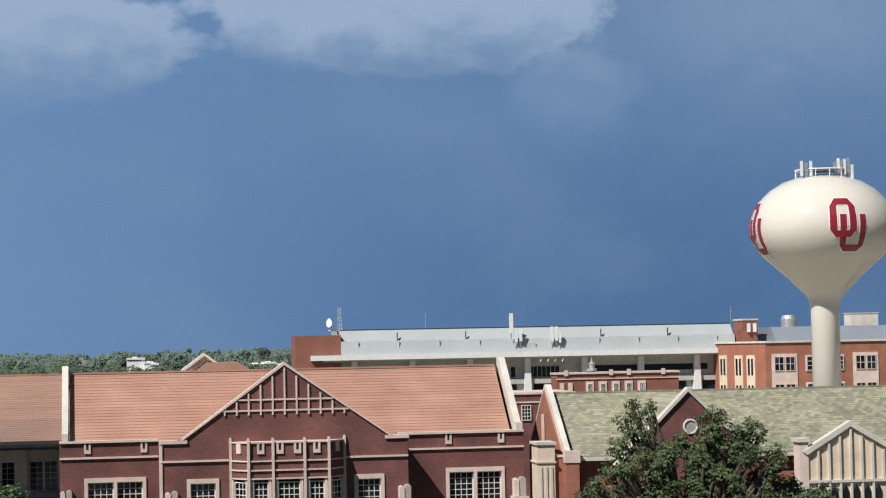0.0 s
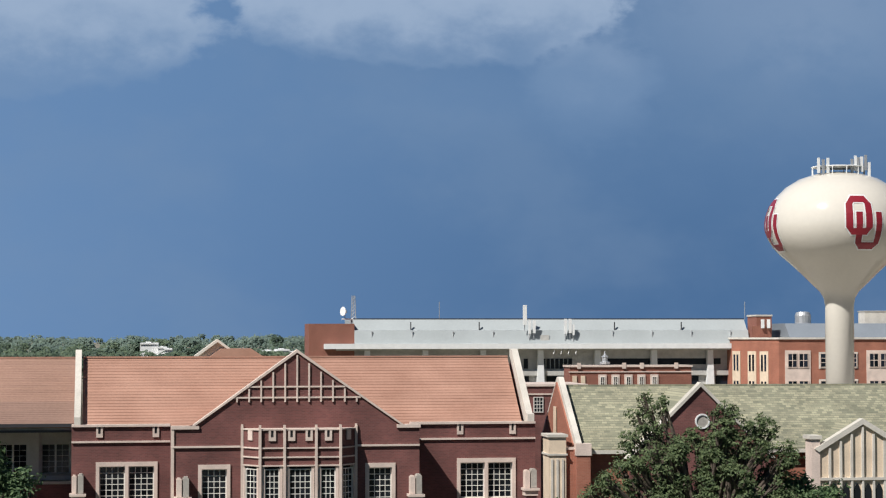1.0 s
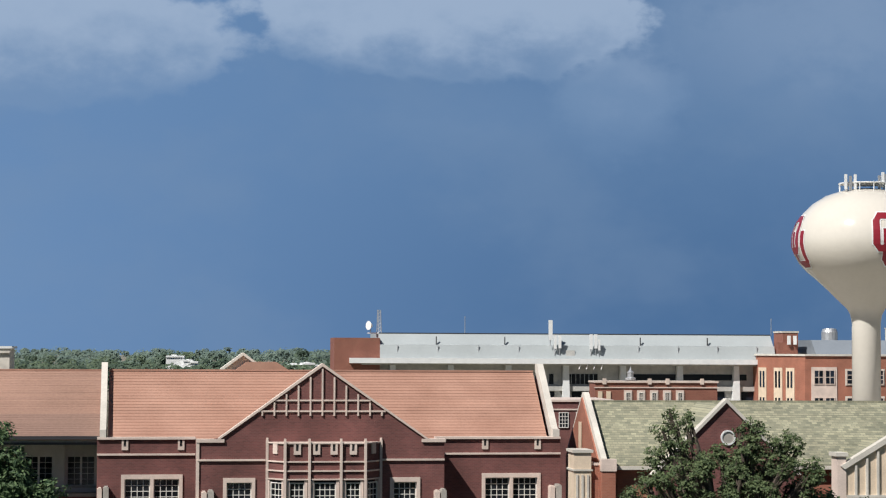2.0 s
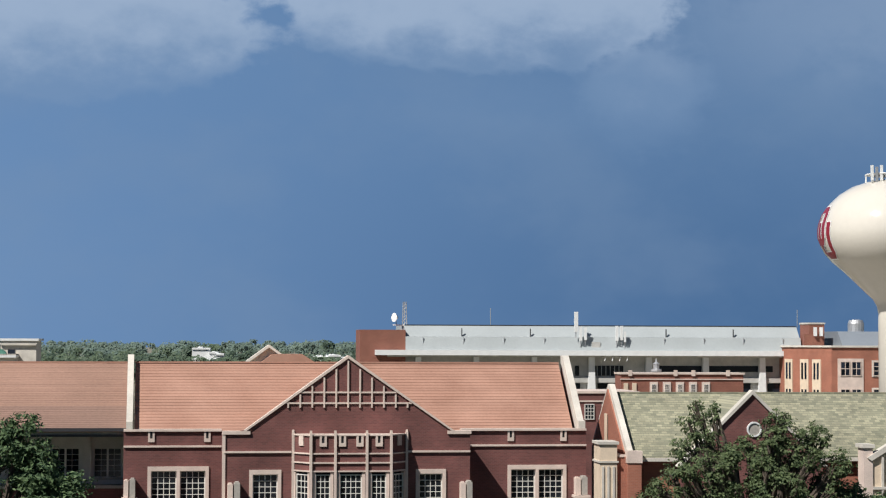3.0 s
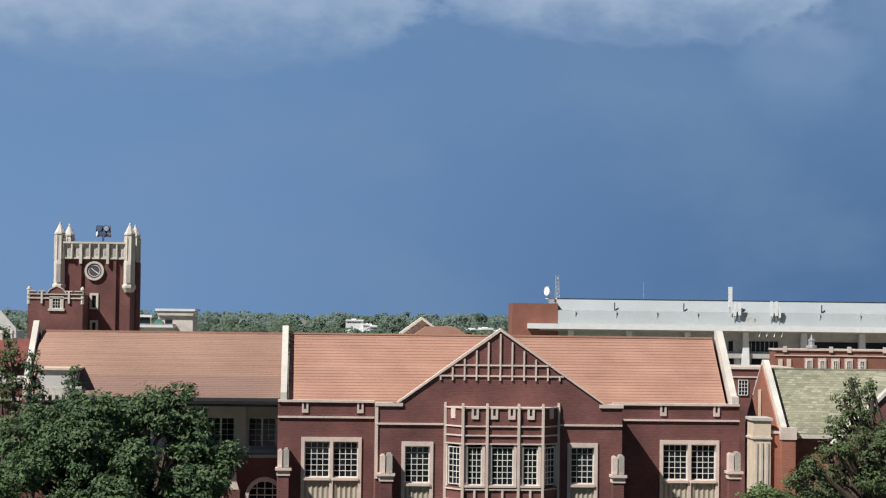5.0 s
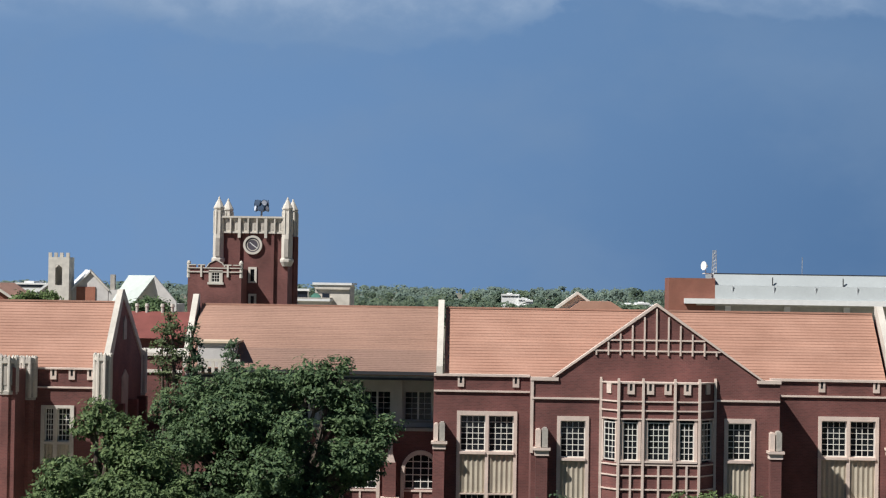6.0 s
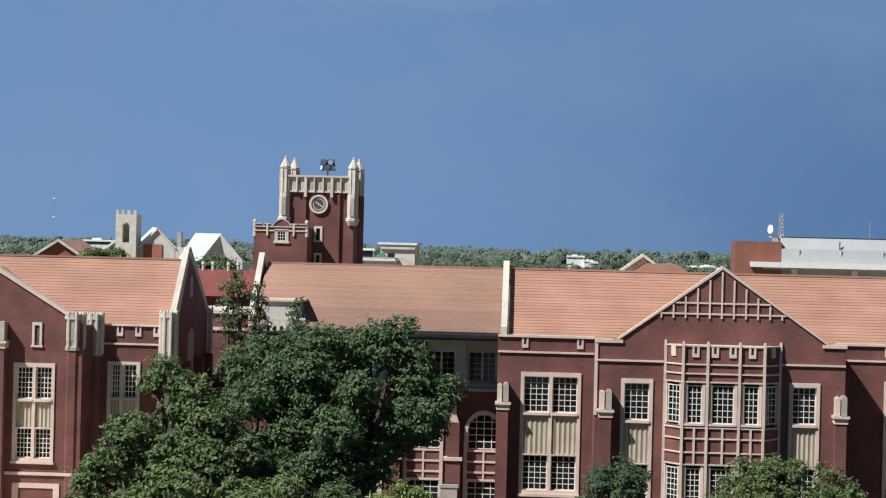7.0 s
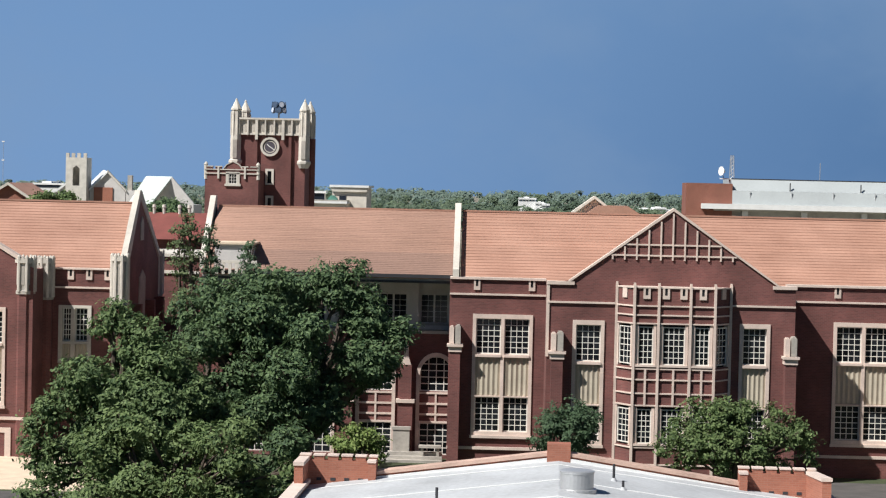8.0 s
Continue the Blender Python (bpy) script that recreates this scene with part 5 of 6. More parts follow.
def gable_house(x, y, w, zt, ze, d, wallm, roofm, trim, label):
    h = thing("house", x, y, 0, label, "house", "far houses")
    part("wall", prism(bmesh.new(), [(x - w, 0), (x + w, 0), (x + w, ze), (x, zt), (x - w, ze)], y, y + d), wallm, h)
    k = (zt - ze) / w
    for s in (-1, 1):
        part("roof", prism(bmesh.new(), [(x + s * (w + 0.5), ze - 0.5 * k + 0.02), (x, zt + 0.02), (x, zt + 0.4), (x + s * (w + 0.5), ze - 0.5 * k + 0.4)], y - 0.6, y + d), roofm, h)
        part("bargeboard", prism(bmesh.new(), [(x + s * (w + 0.5), ze - 0.5 * k), (x, zt), (x, zt + 0.45), (x + s * (w + 0.5), ze - 0.5 * k + 0.45)], y - 0.8, y - 0.6), trim, h)


gable_house(-87.0, 320, 4.0, 13.05, 10.5, 14, BRICK_FAR, TILE, STONE_PALE, "brick gabled house with pale bargeboards")
gable_house(5.0, 318, 3.0, 13.0, 10.8, 14, STONE_PALE, STONE_PALE, STONE_PALE, "cream gabled house with tile roof")
hip = thing("house", 8.0, 316, 0, "low house with a tile roof", "house", "far houses")
part("roof", prism(bmesh.new(), [(3.5, 10.6), (12.2, 10.6), (10.0, 12.0), (5.5, 12.0)], 314, 322), TILE, hip)
part("wall", boxes((4.0, 11.8, 315, 321, 0, 10.6)), STONE_PALE, hip)
flat = thing("flat_roof_block", -34, 325, 0, "cream flat-roofed block with a parapet", "building", placed=Matrix.Translation((-0.45, 0, 0.28)))
part("tower_block", boxes((-35.6, -30.2, 322, 330, -0.28, 13.6)), STONE_PALE, flat)
part("cornice", prism(bmesh.new(), [(-35.6, 12.9), (-30.2, 12.9), (-29.9, 13.6), (-35.9, 13.6)], 321.6, 322), STONE_PALE, flat)
part("coping", boxes((-36.0, -29.8, 321.4, 330.3, 13.6, 13.95)), WHITE, flat)
part("low_block", boxes((-42, -33.0, 318, 322, -0.28, 11.4)), STONE_PALE, flat)
part("ledge", boxes((-42, -32.8, 317.4, 322, 11.05, 11.4)), WHITE, flat)
part("roof_upstand", boxes((-42, -32.9, 318.2, 322, 11.4, 11.6)), STONE_GREY, flat)
part("roof_cabin", boxes((-39.2, -36.5, 319.2, 321, 11.6, 12.6)), GLASS_FAR, flat)
part("cabin_roof", boxes((-39.4, -36.2, 318.9, 321.2, 12.6, 12.95)), WHITE, flat)
part("plant_box", boxes((-34.2, -33.1, 319.2, 320.6, 11.6, 12.3)), GLASS_FAR, flat)
part("green_canopy", prism(bmesh.new(), [(-36.0, 11.6), (-34.4, 11.6), (-34.5, 11.85), (-35.0, 12.3), (-35.4, 12.3), (-35.9, 11.85)], 318.7, 320), mat("green_canvas", (0.10, 0.28, 0.22), 0.7), flat)
redh = thing("red_roof_house", -27, 142, 0, "old brick house with dark red roof and chimney pots", "house")
part("roof", prism(bmesh.new(), [(140, 10.1), (143.5, 11.9), (147, 10.1)], -34, -20, "x"), TILE_RED, redh)
part("wall", boxes((-33.6, -20.4, 140.6, 146.6, 0, 10.2)), BRICK, redh)
for x in (-28.6, -27.9, -26.8, -26.1):
    part("chimney_pot", lathe(bmesh.new(), x, 143.4, [(0.11, 11.6), (0.11, 12.2), (0.16, 12.24), (0.12, 12.45)], 8), STONE_PALE, redh)
link = thing("brick_link", -21, 120, 0, "low brick link block with pale coping bands", "building")
part("wall", boxes((-24.5, -18.2, 118, 126, 0, 9.72)), BRICK, link)
part("coping", boxes((-24.6, -18.2, 117.85, 126, 9.72, 9.9), (-24.6, -18.2, 117.9, 118, 8.75, 8.93)), STONE_PALE, link)
for x, y, w, h, d in ((-6.3, 372, 1.6, 12.7, 8), (-4.0, 371, 0.8, 12.0, 8), (-2.9, 370, 0.7, 11.7, 8), (15.2, 372, 1.6, 11.2, 8), (17.6, 373, 1.2, 11.5, 8), (-49, 372, 1.5, 12.9, 8), (-94, 372, 3.0, 13.4, 8), (19.6, 374, 1.0, 11.0, 8)):
    s = thing("flat_roof_block", x, y, 0, "distant cream flat-roofed building among trees", "building", "far blocks")
    part("wall", boxes((x - w, x + w, y, y + d, 0, h), (x - w * 0.4, x + w * 0.2, y + 0.5, y + d, h, h + w * 0.12)), WHITE, s)
    part("window_band", boxes((x - w * 0.8, x + w * 0.8, y - 0.1, y, h - w * 0.25, h - w * 0.12)), GLASS_FAR, s)
    part("coping", boxes((x - w * 1.02, x + w * 1.02, y - 0.2, y + d, h - 0.3, h - 0.02)), WHITE, s)
pole = thing("radio_mast", -165, 600, 0, "thin pale radio mast far behind the trees", "mast")
part("pole", tube(bmesh.new(), (-165, 600, 0), (-165, 600, 25), 0.08, 0.05), METAL, pole)
for z in (19.5, 25.0):
    part("dish", boxes((-165.4, -164.6, 599.8, 600.2, z - 0.15, z + 0.15)), WHITE, pole)

# ---- brick-edged flat roof in the foreground ----
STONE_PINK = mat("pink_coping", (0.58, 0.40, 0.32), 0.85, vary=0.14)
fore = thing("flat_roof_building", 0.2, 58, 0, "low building with white membrane roof and crenellated brick parapet", "building")
FX0, FX1, FY0, FY1 = -8.75, 9.25, 38.0, 70.0
ridge = [(FX0 + 0.3, 3.75), (0.1, 4.85), (FX1 - 0.3, 3.75)]
part("roof_sheet", prism(bmesh.new(), [*ridge, (FX1 - 0.3, 3.4), (FX0 + 0.3, 3.4)], FY0, FY1), MEMBRANE, fore, "white membrane roof")
for k in range(9):
    y = FY0 + 2 + k * 3.6
    part("membrane_seam", prism(bmesh.new(), [(ridge[0][0], ridge[0][1] + 0.004), (0.1, 4.854), (ridge[2][0], ridge[2][1] + 0.004), (ridge[2][0], ridge[2][1] + 0.02), (0.1, 4.87), (ridge[0][0], ridge[0][1] + 0.02)], y, y + 0.12), WHITE, fore)
part("parapet", prism(bmesh.new(), [(-6.1, 0), (6.2, 0), (6.2, 4.2), (0.1, 5.06), (-6.1, 4.2)], FY1, FY1 + 0.35), BRICK_ORANGE, fore)
part("parapet_upstand", prism(bmesh.new(), [(-6.1, 3.9), (0.1, 4.84), (6.2, 3.9), (6.2, 4.12), (0.1, 4.98), (-6.1, 4.12)], FY1 - 0.14, FY1), WHITE, fore)
for s, x in ((-1, -6.15), (1, 6.25)):
    part("parapet_coping", prism(bmesh.new(), [(x, 4.18), (0.1, 5.05), (0.1, 5.17), (x, 4.30)], FY1 - 0.1, FY1 + 0.45), STONE_PINK, fore)
part("ridge_pier", boxes((-0.3, 0.5, FY1 - 0.15, FY1 + 0.5, 4.5, 5.42)), BRICK_ORANGE, fore)
part("wall", boxes((FX0, FX0 + 0.35, FY0, FY1 - 0.2, 0, 3.9), (FX1 - 0.35, FX1, FY0, FY1 - 0.2, 0, 3.9), (FX0 + 0.35, FX1 - 0.35, FY0, FY0 + 0.35, 0, 3.4)), BRICK_ORANGE, fore)
for cx in (FX0 + 0.18, FX1 - 0.18):
    part("wall_coping", boxes((cx - 0.24, cx + 0.24, FY0, FY1 - 0.4, 3.9, 4.02)), STONE, fore)
for x0, x1, splay in ((FX0, -6.1, 0.0), (6.2, 8.78, 0.33)):
    out, inn, sd = (x0, x1, -1) if x0 < 0 else (x1, x0, 1)
    cb = part("corner_parapet", boxes((x0, x1, FY1, FY1 + 0.35, 0, 4.62)), BRICK_ORANGE, fore)
    # the return splays out towards the eave, with a pale cap
    ring = [(out, FY1), (out - sd * 0.3, FY1), (out + sd * (splay - 0.3), FY1 - 1.6), (out + sd * splay, FY1 - 1.6)]
    part("return_wall", prism(bmesh.new(), ring, 3.3, 4.62, "z"), BRICK_ORANGE, cb)
    part("return_cap", prism(bmesh.new(), [(out + sd * 0.03, FY1), (out - sd * 0.33, FY1), (out + sd * (splay - 0.33), FY1 - 1.64), (out + sd * (splay + 0.03), FY1 - 1.64)], 4.62, 4.74, "z"), STONE, cb)
    part("end_pier", boxes((min(inn, inn + sd * 0.26), max(inn, inn + sd * 0.26), FY1 - 0.45, FY1, 3.6, 4.62)), BRICK_ORANGE, cb)
    part("end_pier_cap", boxes((min(inn, inn + sd * 0.28) - 0.02, max(inn, inn + sd * 0.28), FY1 - 0.48, FY1, 4.62, 4.70)), STONE, cb)
    n = 6
    wv = (x1 - x0) / (n - 0.45)
    for k in range(n):
        a = x0 + k * wv
        m = part("merlon", boxes((a, min(x1, a + wv * 0.74), FY1, FY1 + 0.35, 4.62, 4.76)), BRICK_ORANGE, cb)
        part("merlon_cap", boxes((a - 0.02, min(x1, a + wv * 0.74) + 0.02, FY1 - 0.03, FY1 + 0.38, 4.76, 4.81)), STONE, m)
        part("scupper", boxes((a + 0.1, a + 0.27, FY1 - 0.02, FY1, 3.92, 4.02)), DARK, cb)
vent = thing("roof_vent", 0.67, 63.6, 4.75, "round galvanised roof exhaust fan hood", "ventilator")
part("curb", lathe(bmesh.new(), 0.67, 63.6, [(0.62, 4.6), (0.62, 4.83), (0.5, 4.86)], 20), METAL, vent)
part("hood", lathe(bmesh.new(), 0.67, 63.6, [(0.52, 4.86), (0.52, 5.3), (0.54, 5.32), (0.54, 5.38), (0.48, 5.41), (0.05, 5.44)], 28), METAL, vent)
for x, y, h in ((-3.6, 62.5, 0.5), (1.9, 67, 0.55), (2.15, 65.2, 0.3), (5.2, 62.6, 0.4)):
    vp = thing("vent_pipe", x, y, 4.3, "thin dark vent pipe through the roof", "pipe", "roof vent pipes")
    zz = 4.85 - abs(x - 0.1) * 0.125
    part("pipe", tube(bmesh.new(), (x, y, zz - 0.05), (x, y, zz + h), 0.045), DARK, vp)
    part("flashing", lathe(bmesh.new(), x, y, [(0.12, zz - 0.02), (0.06, zz + 0.1)], 10), MEMBRANE, vp)


# ---- trees ----
def tree(name, x, y, blobs, material, label, leaf=0.115, density=900, trunk_r=0.3, seed=1, fork=2.2, hollow=0.45, flat=0.8):
    """Trunk, limbs to every part of the crown, and leaf sprays clustered on the outer shell of many uneven clumps."""
    rnd = random.Random(seed)
    t = thing(name, x, y, 0, label, "tree")
    base = Vector((x, y, 0))
    cent = sum((Vector(b[:3]) for b in blobs), Vector()) / len(blobs)
    knee = Vector((x + (cent.x - x) * 0.3, y, fork))
    bm = bmesh.new()
    tube(bm, base, knee, trunk_r * 1.25, trunk_r * 0.85, 9)
    for bx, by, bz, r in blobs:
        c = Vector((bx, by, bz))
        m1 = knee.lerp(c, 0.5) + Vector((rnd.uniform(-0.4, 0.4), rnd.uniform(-0.4, 0.4), 0.4))
        tube(bm, knee, m1, trunk_r * 0.5, trunk_r * 0.3, 6)
        tube(bm, m1, c, trunk_r * 0.3, trunk_r * 0.12, 6)
        for k in range(4):
            e = c + Vector((rnd.gauss(0, 1), rnd.gauss(0, 1), rnd.gauss(0, 1))).normalized() * r * 0.85
            tube(bm, m1.lerp(c, 0.7), e, trunk_r * 0.12, 0.015, 5)
    part("trunk", bm, BARK, t)
    verts, faces = [], []
    for bx, by, bz, r in blobs:
        c = Vector((bx, by, bz))
        for s in range(max(6, int(density * r * r / 11))):
            d = Vector((rnd.gauss(0, 1), rnd.gauss(0, 1), rnd.gauss(0, 0.9))).normalized()
            rr = r * (hollow + (1.08 - hollow) * rnd.random() ** 0.45)
            q = c + Vector((d.x, d.y, d.z * flat)) * rr * (1 + 0.25 * noise.noise(c + d * 2.3))
            spread = leaf * rnd.uniform(0.9, 1.7)
            for k in range(15):
                p = q + Vector((rnd.gauss(0, spread), rnd.gauss(0, spread), rnd.gauss(0, spread * 0.55)))
                nrm = (d * 0.75 + Vector((rnd.gauss(0, 0.45) - 0.12, rnd.gauss(0, 0.45) - 0.2, 0.6 + rnd.gauss(0, 0.4)))).normalized()
                u = nrm.orthogonal().normalized()
                v = nrm.cross(u)
                an = rnd.uniform(0, 6.28)
                u, v = u * math.cos(an) + v * math.sin(an), v * math.cos(an) - u * math.sin(an)
                L, Wd = leaf * rnd.uniform(0.7, 1.25), leaf * rnd.uniform(0.35, 0.55)
                i = len(verts)
                verts.extend((p - u * L, p + v * Wd + nrm * Wd * 0.25, p + u * L, p - v * Wd + nrm * Wd * 0.25))
                faces.append((i, i + 1, i + 2, i + 3))
    me = bpy.data.meshes.new("crown")
    me.from_pydata(verts, [], faces)
    me.materials.append(material)
    part("crown", me, None, t)
    return t


def clumps(cx, cy, cz, rx, ry, rz, n, r0, r1, seed):
    """Clump centres spread over an uneven oval crown."""
    rnd = random.Random(seed)
    out = []
    for k in range(n):
        d = Vector((rnd.gauss(0, 1), rnd.gauss(0, 1), rnd.gauss(0.15, 1))).normalized() * (0.35 + 0.65 * rnd.random() ** 0.5)
        out.append((cx + d.x * rx, cy + d.y * ry, cz + d.z * rz, rnd.uniform(r0, r1)))
    return out


tree("broadleaf_tree", -11.2, 86, [c for c in clumps(-11.2, 86, 6.4, 4.2, 3.8, 3.8, 66, 0.6, 1.1, 3) if c[0] < -8.7 or c[2] > 5.8] + [(-8.7, 86, 10.5, 0.6), (-9.6, 86, 10.3, 0.7), (-11.8, 85, 10.0, 0.7), (-6.9, 86, 7.7, 0.7), (-7.3, 85, 7.0, 0.8), (-6.5, 86, 8.2, 0.5), (-11.0, 82, 3.0, 0.9), (-11.4, 81, 2.2, 0.9), (-11.0, 82, 1.4, 0.8), (-9.4, 84, 4.6, 0.8), (-10.6, 81, 3.8, 0.9), (-15.4, 86, 8.6, 0.9), (-14.6, 86, 9.3, 0.8), (-15.0, 86, 7.6, 1.0), (-13.8, 86, 8.9, 0.9), (-16.0, 85, 6.8, 1.0), (-13.0, 86, 9.6, 0.8), (-9.3, 86, 9.6, 0.9), (-8.3, 86, 9.4, 0.8), (-10.4, 86, 9.7, 0.9), (-8.0, 86, 8.5, 0.9)], LEAF, "large dense dark green broadleaf tree by the hall", seed=5, trunk_r=0.45)
tree("broadleaf_tree", -17.2, 82, clumps(-17.0, 82, 4.2, 3.9, 3.2, 3.8, 58, 0.55, 1.0, 8) + [(-17.9, 82, 8.8, 0.6), (-18.2, 82, 8.2, 0.7), (-17.3, 82, 8.3, 0.6), (-20.3, 80, 4.4, 0.7), (-20.4, 80, 3.4, 0.8), (-20.0, 80, 2.6, 0.9), (-20.2, 79, 1.6, 0.8), (-19.8, 80, 5.0, 0.7), (-19.3, 79, 1.0, 0.8)], LEAF_MID, "broad mid green tree with layered leafy boughs", seed=6, trunk_r=0.4)
tree("broadleaf_tree", -14.5, 76, clumps(-14.5, 76, 2.7, 5.2, 1.9, 2.5, 62, 0.4, 0.8, 11) + [(-15.5, 74.5, 1.5, 0.8), (-14.2, 74.5, 2.2, 0.8), (-13.2, 74.5, 1.3, 0.8), (-16.8, 74.5, 2.4, 0.8), (-12.3, 75, 2.3, 0.7), (-15.2, 74.5, 2.9, 0.7), (-13.4, 74.5, 3.0, 0.7), (-17.6, 75, 1.4, 0.8)], LEAF_LIGHT, "lower lighter green leafy tree", seed=7, fork=1.0, trunk_r=0.25)
tree("slender_tree", -17.8, 97, [(-17.85, 97, 12.4, 0.25), (-17.6, 97, 12.0, 0.38), (-18.1, 97, 11.7, 0.4), (-17.6, 97, 11.3, 0.5), (-18.1, 97, 11.0, 0.5), (-17.5, 97, 10.5, 0.5), (-18.1, 97, 10.2, 0.45), (-17.7, 97, 9.6, 0.6), (-17.8, 97, 8.6, 0.7)], LEAF_OLIVE, "slender olive green tree with open top", seed=9, fork=4.0, trunk_r=0.16, density=800, leaf=0.09)
tree("slender_tree", -16.65, 97, [(-16.6, 97, 11.85, 0.24), (-16.7, 97, 11.4, 0.34), (-16.5, 97, 11.0, 0.38), (-16.8, 97, 10.5, 0.45), (-16.5, 97, 10.0, 0.45), (-16.7, 97, 9.4, 0.5), (-16.6, 97, 8.6, 0.7)], LEAF_BLUE, "slender dark green tree with pointed top", seed=21, fork=4.0, trunk_r=0.14, density=1000, leaf=0.09)
tree("slender_tree", -14.85, 97, [(-14.7, 97, 11.2, 0.25), (-14.85, 97, 10.7, 0.38), (-14.6, 97, 10.1, 0.5), (-15.0, 97, 9.5, 0.6), (-14.9, 97, 8.4, 0.9)], LEAF_BLUE, "slender dark tree top beside the dormer", seed=10, fork=4.0, trunk_r=0.2, leaf=0.09)
tree("shrub_tree", -9.2, 95, clumps(-9.2, 95, 1.7, 1.5, 1.0, 1.2, 24, 0.22, 0.42, 12), LEAF_SHRUB, "small bright green shrub beside the door", seed=12, fork=0.5, trunk_r=0.1, leaf=0.11)
tree("small_tree", 0.6, 94, clumps(0.6, 94, 2.9, 1.5, 1.4, 1.3, 36, 0.35, 0.6, 13), LEAF_BLUE, "small rounded blue-green tree", seed=13, fork=1.0, trunk_r=0.12, leaf=0.09, flat=1.0)
tree("small_tree", 7.9, 93, clumps(7.9, 93, 3.1, 3.3, 1.6, 1.7, 85, 0.3, 0.6, 14) + [(10.9, 93, 3.6, 0.4), (11.3, 93, 3.0, 0.4), (11.5, 93, 2.3, 0.4)], LEAF_LIGHT, "loose light green tree before the bay window", seed=14, fork=1.0, trunk_r=0.15, leaf=0.10, density=800, hollow=0.2, flat=1.0)
tree("oak_tree", 23.3, 91, clumps(22.9, 91, 7.0, 5.4, 2.6, 2.7, 120, 0.26, 0.60, 15) + [(20.5, 91, 11.2, 0.3), (20.7, 91, 10.7, 0.35), (20.2, 91, 10.4, 0.4), (20.6, 91, 9.9, 0.45), (20.1, 91, 9.5, 0.5), (21.4, 91, 11.1, 0.22), (21.3, 91, 10.6, 0.3), (21.2, 91, 9.9, 0.35), (19.8, 91, 9.0, 0.5), (21.0, 91, 9.2, 0.5), (22.3, 91, 9.2, 0.5), (27.0, 91, 8.8, 0.5), (26.4, 91, 9.6, 0.35), (24.4, 91, 10.6, 0.45), (24.6, 91, 10.1, 0.55), (24.5, 91, 9.5, 0.6), (26.0, 91, 10.0, 0.5), (25.7, 91, 9.3, 0.6), (24.9, 91, 9.0, 0.7), (23.9, 91, 10.5, 0.35), (24.0, 91, 9.9, 0.42), (23.8, 91, 9.3, 0.4), (25.4, 91, 9.9, 0.35)], LEAF_OLIVE, "large olive green oak with loose open crown", seed=16, trunk_r=0.5, fork=3.0, leaf=0.09, density=900, hollow=0.15, flat=1.0)
tree("broadleaf_tree", 28.6, 92, clumps(28.5, 92, 5.9, 2.0, 1.6, 1.9, 30, 0.45, 0.8, 17), LEAF, "smaller dark green tree before the stone gable", seed=17, fork=2.0, trunk_r=0.2)
tree("shrub_tree", 17.4, 93, clumps(17.4, 93, 5.2, 1.2, 1.2, 1.4, 20, 0.35, 0.6, 18), LEAF_LIGHT, "bright green bush top between the halls", seed=18, fork=1.5, trunk_r=0.12, leaf=0.11)
tree("broadleaf_tree", -58, 300, clumps(-58, 300, 8.9, 3.0, 3, 2.4, 14, 1.0, 1.7, 19), LEAF, "dark green tree by the pale-roofed house", seed=19, fork=4, leaf=0.35, density=200)
tree("shrub_tree", -77.5, 312, clumps(-77.5, 312, 10.8, 3.5, 2, 0.9, 10, 0.7, 1.1, 20), LEAF_LIGHT, "leafy tree top before the church tower", seed=20, fork=4, leaf=0.35, density=200)


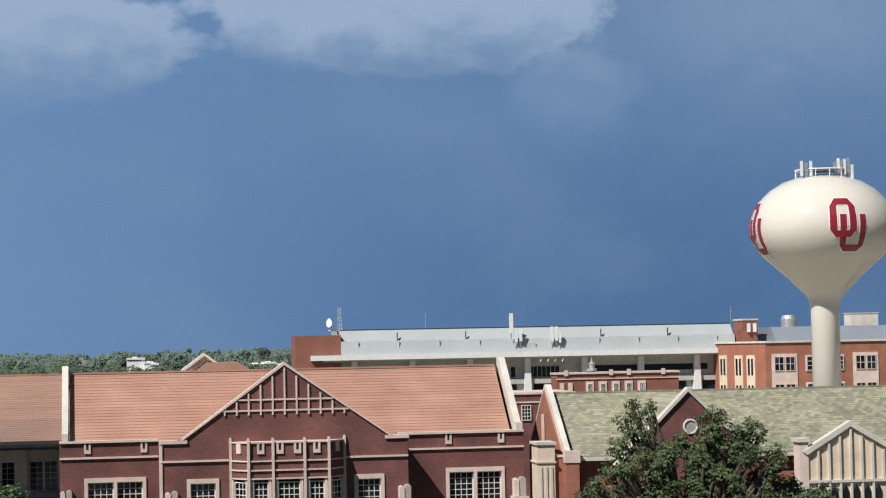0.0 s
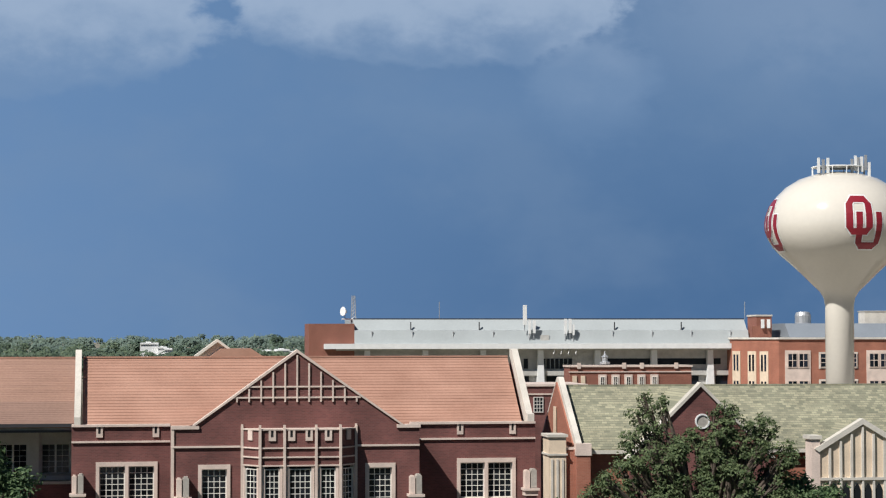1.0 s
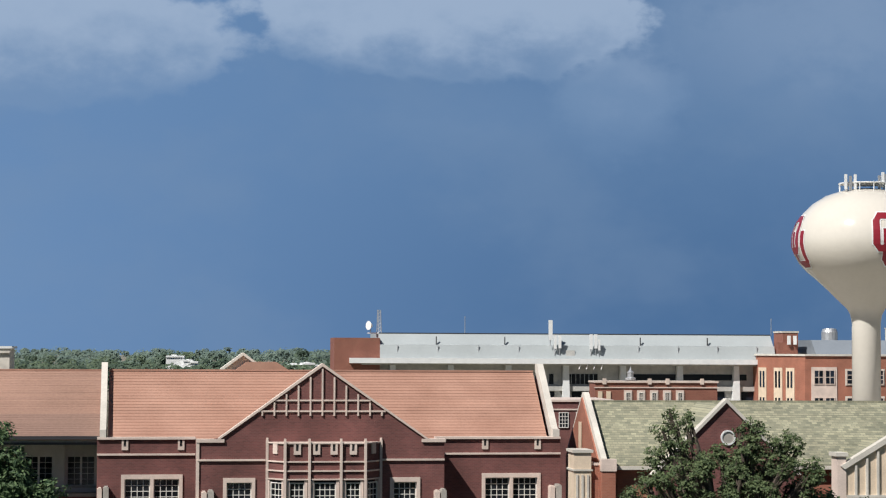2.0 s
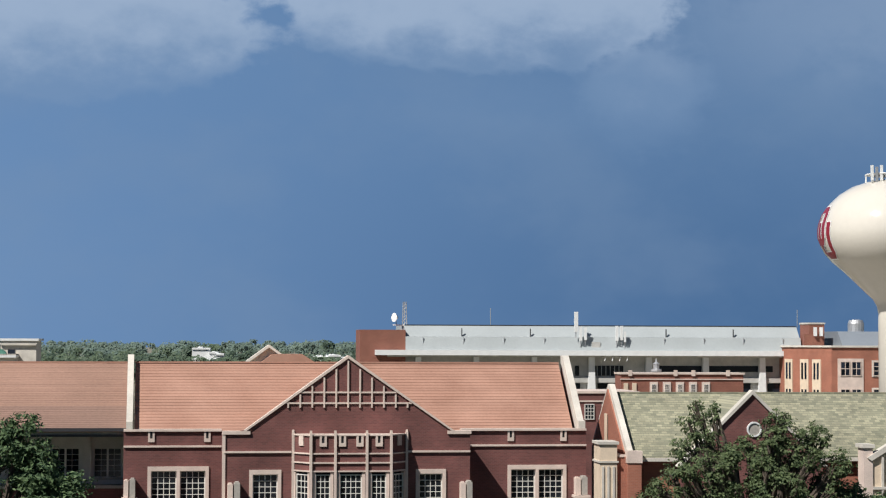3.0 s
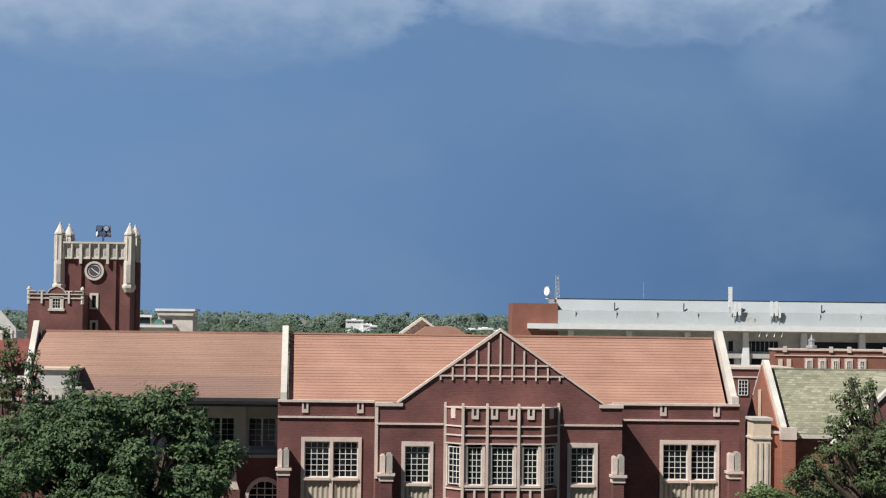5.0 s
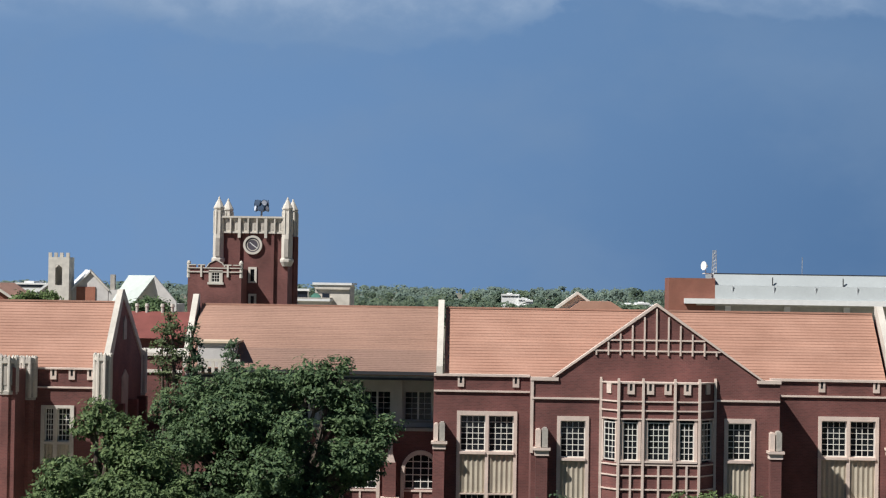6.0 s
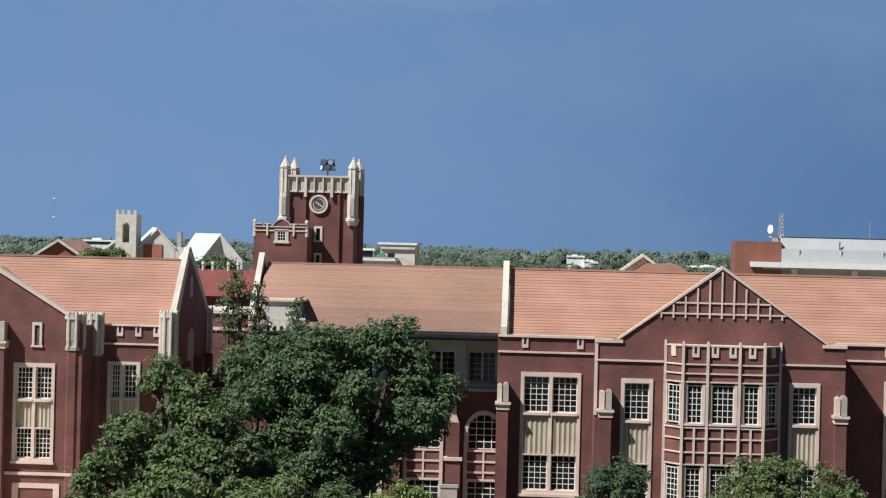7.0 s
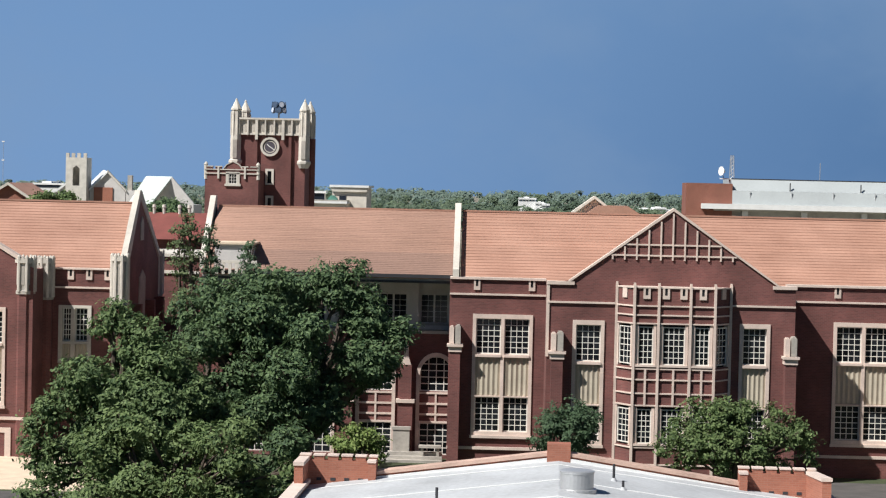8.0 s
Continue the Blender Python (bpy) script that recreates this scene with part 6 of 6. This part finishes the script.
def woods():
    """The far belt of trees: hundreds of leafy crowns, too far to count."""
    rnd = random.Random(77)
    crowns = []
    for k in range(1900):
        y = 385 + 1500 * rnd.random() ** 1.3
        half = y * 0.36 + 30
        x = rnd.uniform(-half, half)
        h = rnd.uniform(7.0, 11.6) + (2.6 if y > 700 else 0.4) + 1.6 * noise.noise(Vector((x * 0.012, y * 0.004, 0)))
        crowns.append((x, y, h + rnd.choice((-0.6, 0.0, 0.0, 0.7)), rnd.choice((2.0, 2.8, 3.6, 4.8, 6.2)) * rnd.uniform(0.85, 1.15)))
    for k in range(80):
        crowns.append((rnd.uniform(-58, 22), rnd.uniform(352, 366), rnd.uniform(9.9, 11.7), rnd.uniform(1.6, 2.8)))
    # a few taller trees that stand out of the belt
    crowns += [(-5.5, 400, 13.6, 2.6), (-9.0, 402, 13.2, 2.4), (-40.5, 390, 14.0, 2.6), (-43.5, 392, 13.4, 2.2), (23.0, 520, 14.2, 1.6)]
    verts, faces, kinds = [], [], []
    for x, y, h, r in crowns:
        lobes = [(Vector((x, y, h - r * 0.8)), r)]
        for s in range(4):
            a = rnd.uniform(0, 6.28)
            lobes.append((Vector((x + math.cos(a) * r * 0.75, y + math.sin(a) * r * 0.75, h - r * rnd.uniform(0.4, 1.0))), r * rnd.uniform(0.35, 0.55)))
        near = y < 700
        for c, q in lobes:
            for s in range(int((95 if near else 38) * (1.0 if q == r else 0.45))):
                d = Vector((rnd.gauss(0, 1), rnd.gauss(-0.3, 1), rnd.gauss(0.5, 1))).normalized()
                p = c + Vector((d.x, d.y, d.z * 0.8)) * (q * rnd.uniform(0.75, 1.03))
                nrm = (d * 0.6 + Vector((rnd.gauss(-0.1, 0.3), rnd.gauss(-0.35, 0.3), rnd.gauss(0.5, 0.3)))).normalized()
                u = nrm.orthogonal().normalized()
                v = nrm.cross(u)
                a = rnd.uniform(0.2, 0.48) * (1 if near else 1.8)
                i = len(verts)
                verts.extend((p - u * a, p + v * a * 0.7, p + u * a * 0.9, p - v * a * 0.8))
                faces.append((i, i + 1, i + 2, i + 3))
                # crowns past 700 m take the leaf colour with haze painted in
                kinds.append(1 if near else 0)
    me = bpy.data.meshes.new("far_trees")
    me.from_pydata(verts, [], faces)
    me.materials.append(LEAF_HAZE)
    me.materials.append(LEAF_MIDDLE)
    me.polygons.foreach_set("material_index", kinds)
    tagged(part("far_trees", me, None, None), "belt of green trees to the horizon, haze painted into the far leaves", "trees", kind="stuff")


woods()
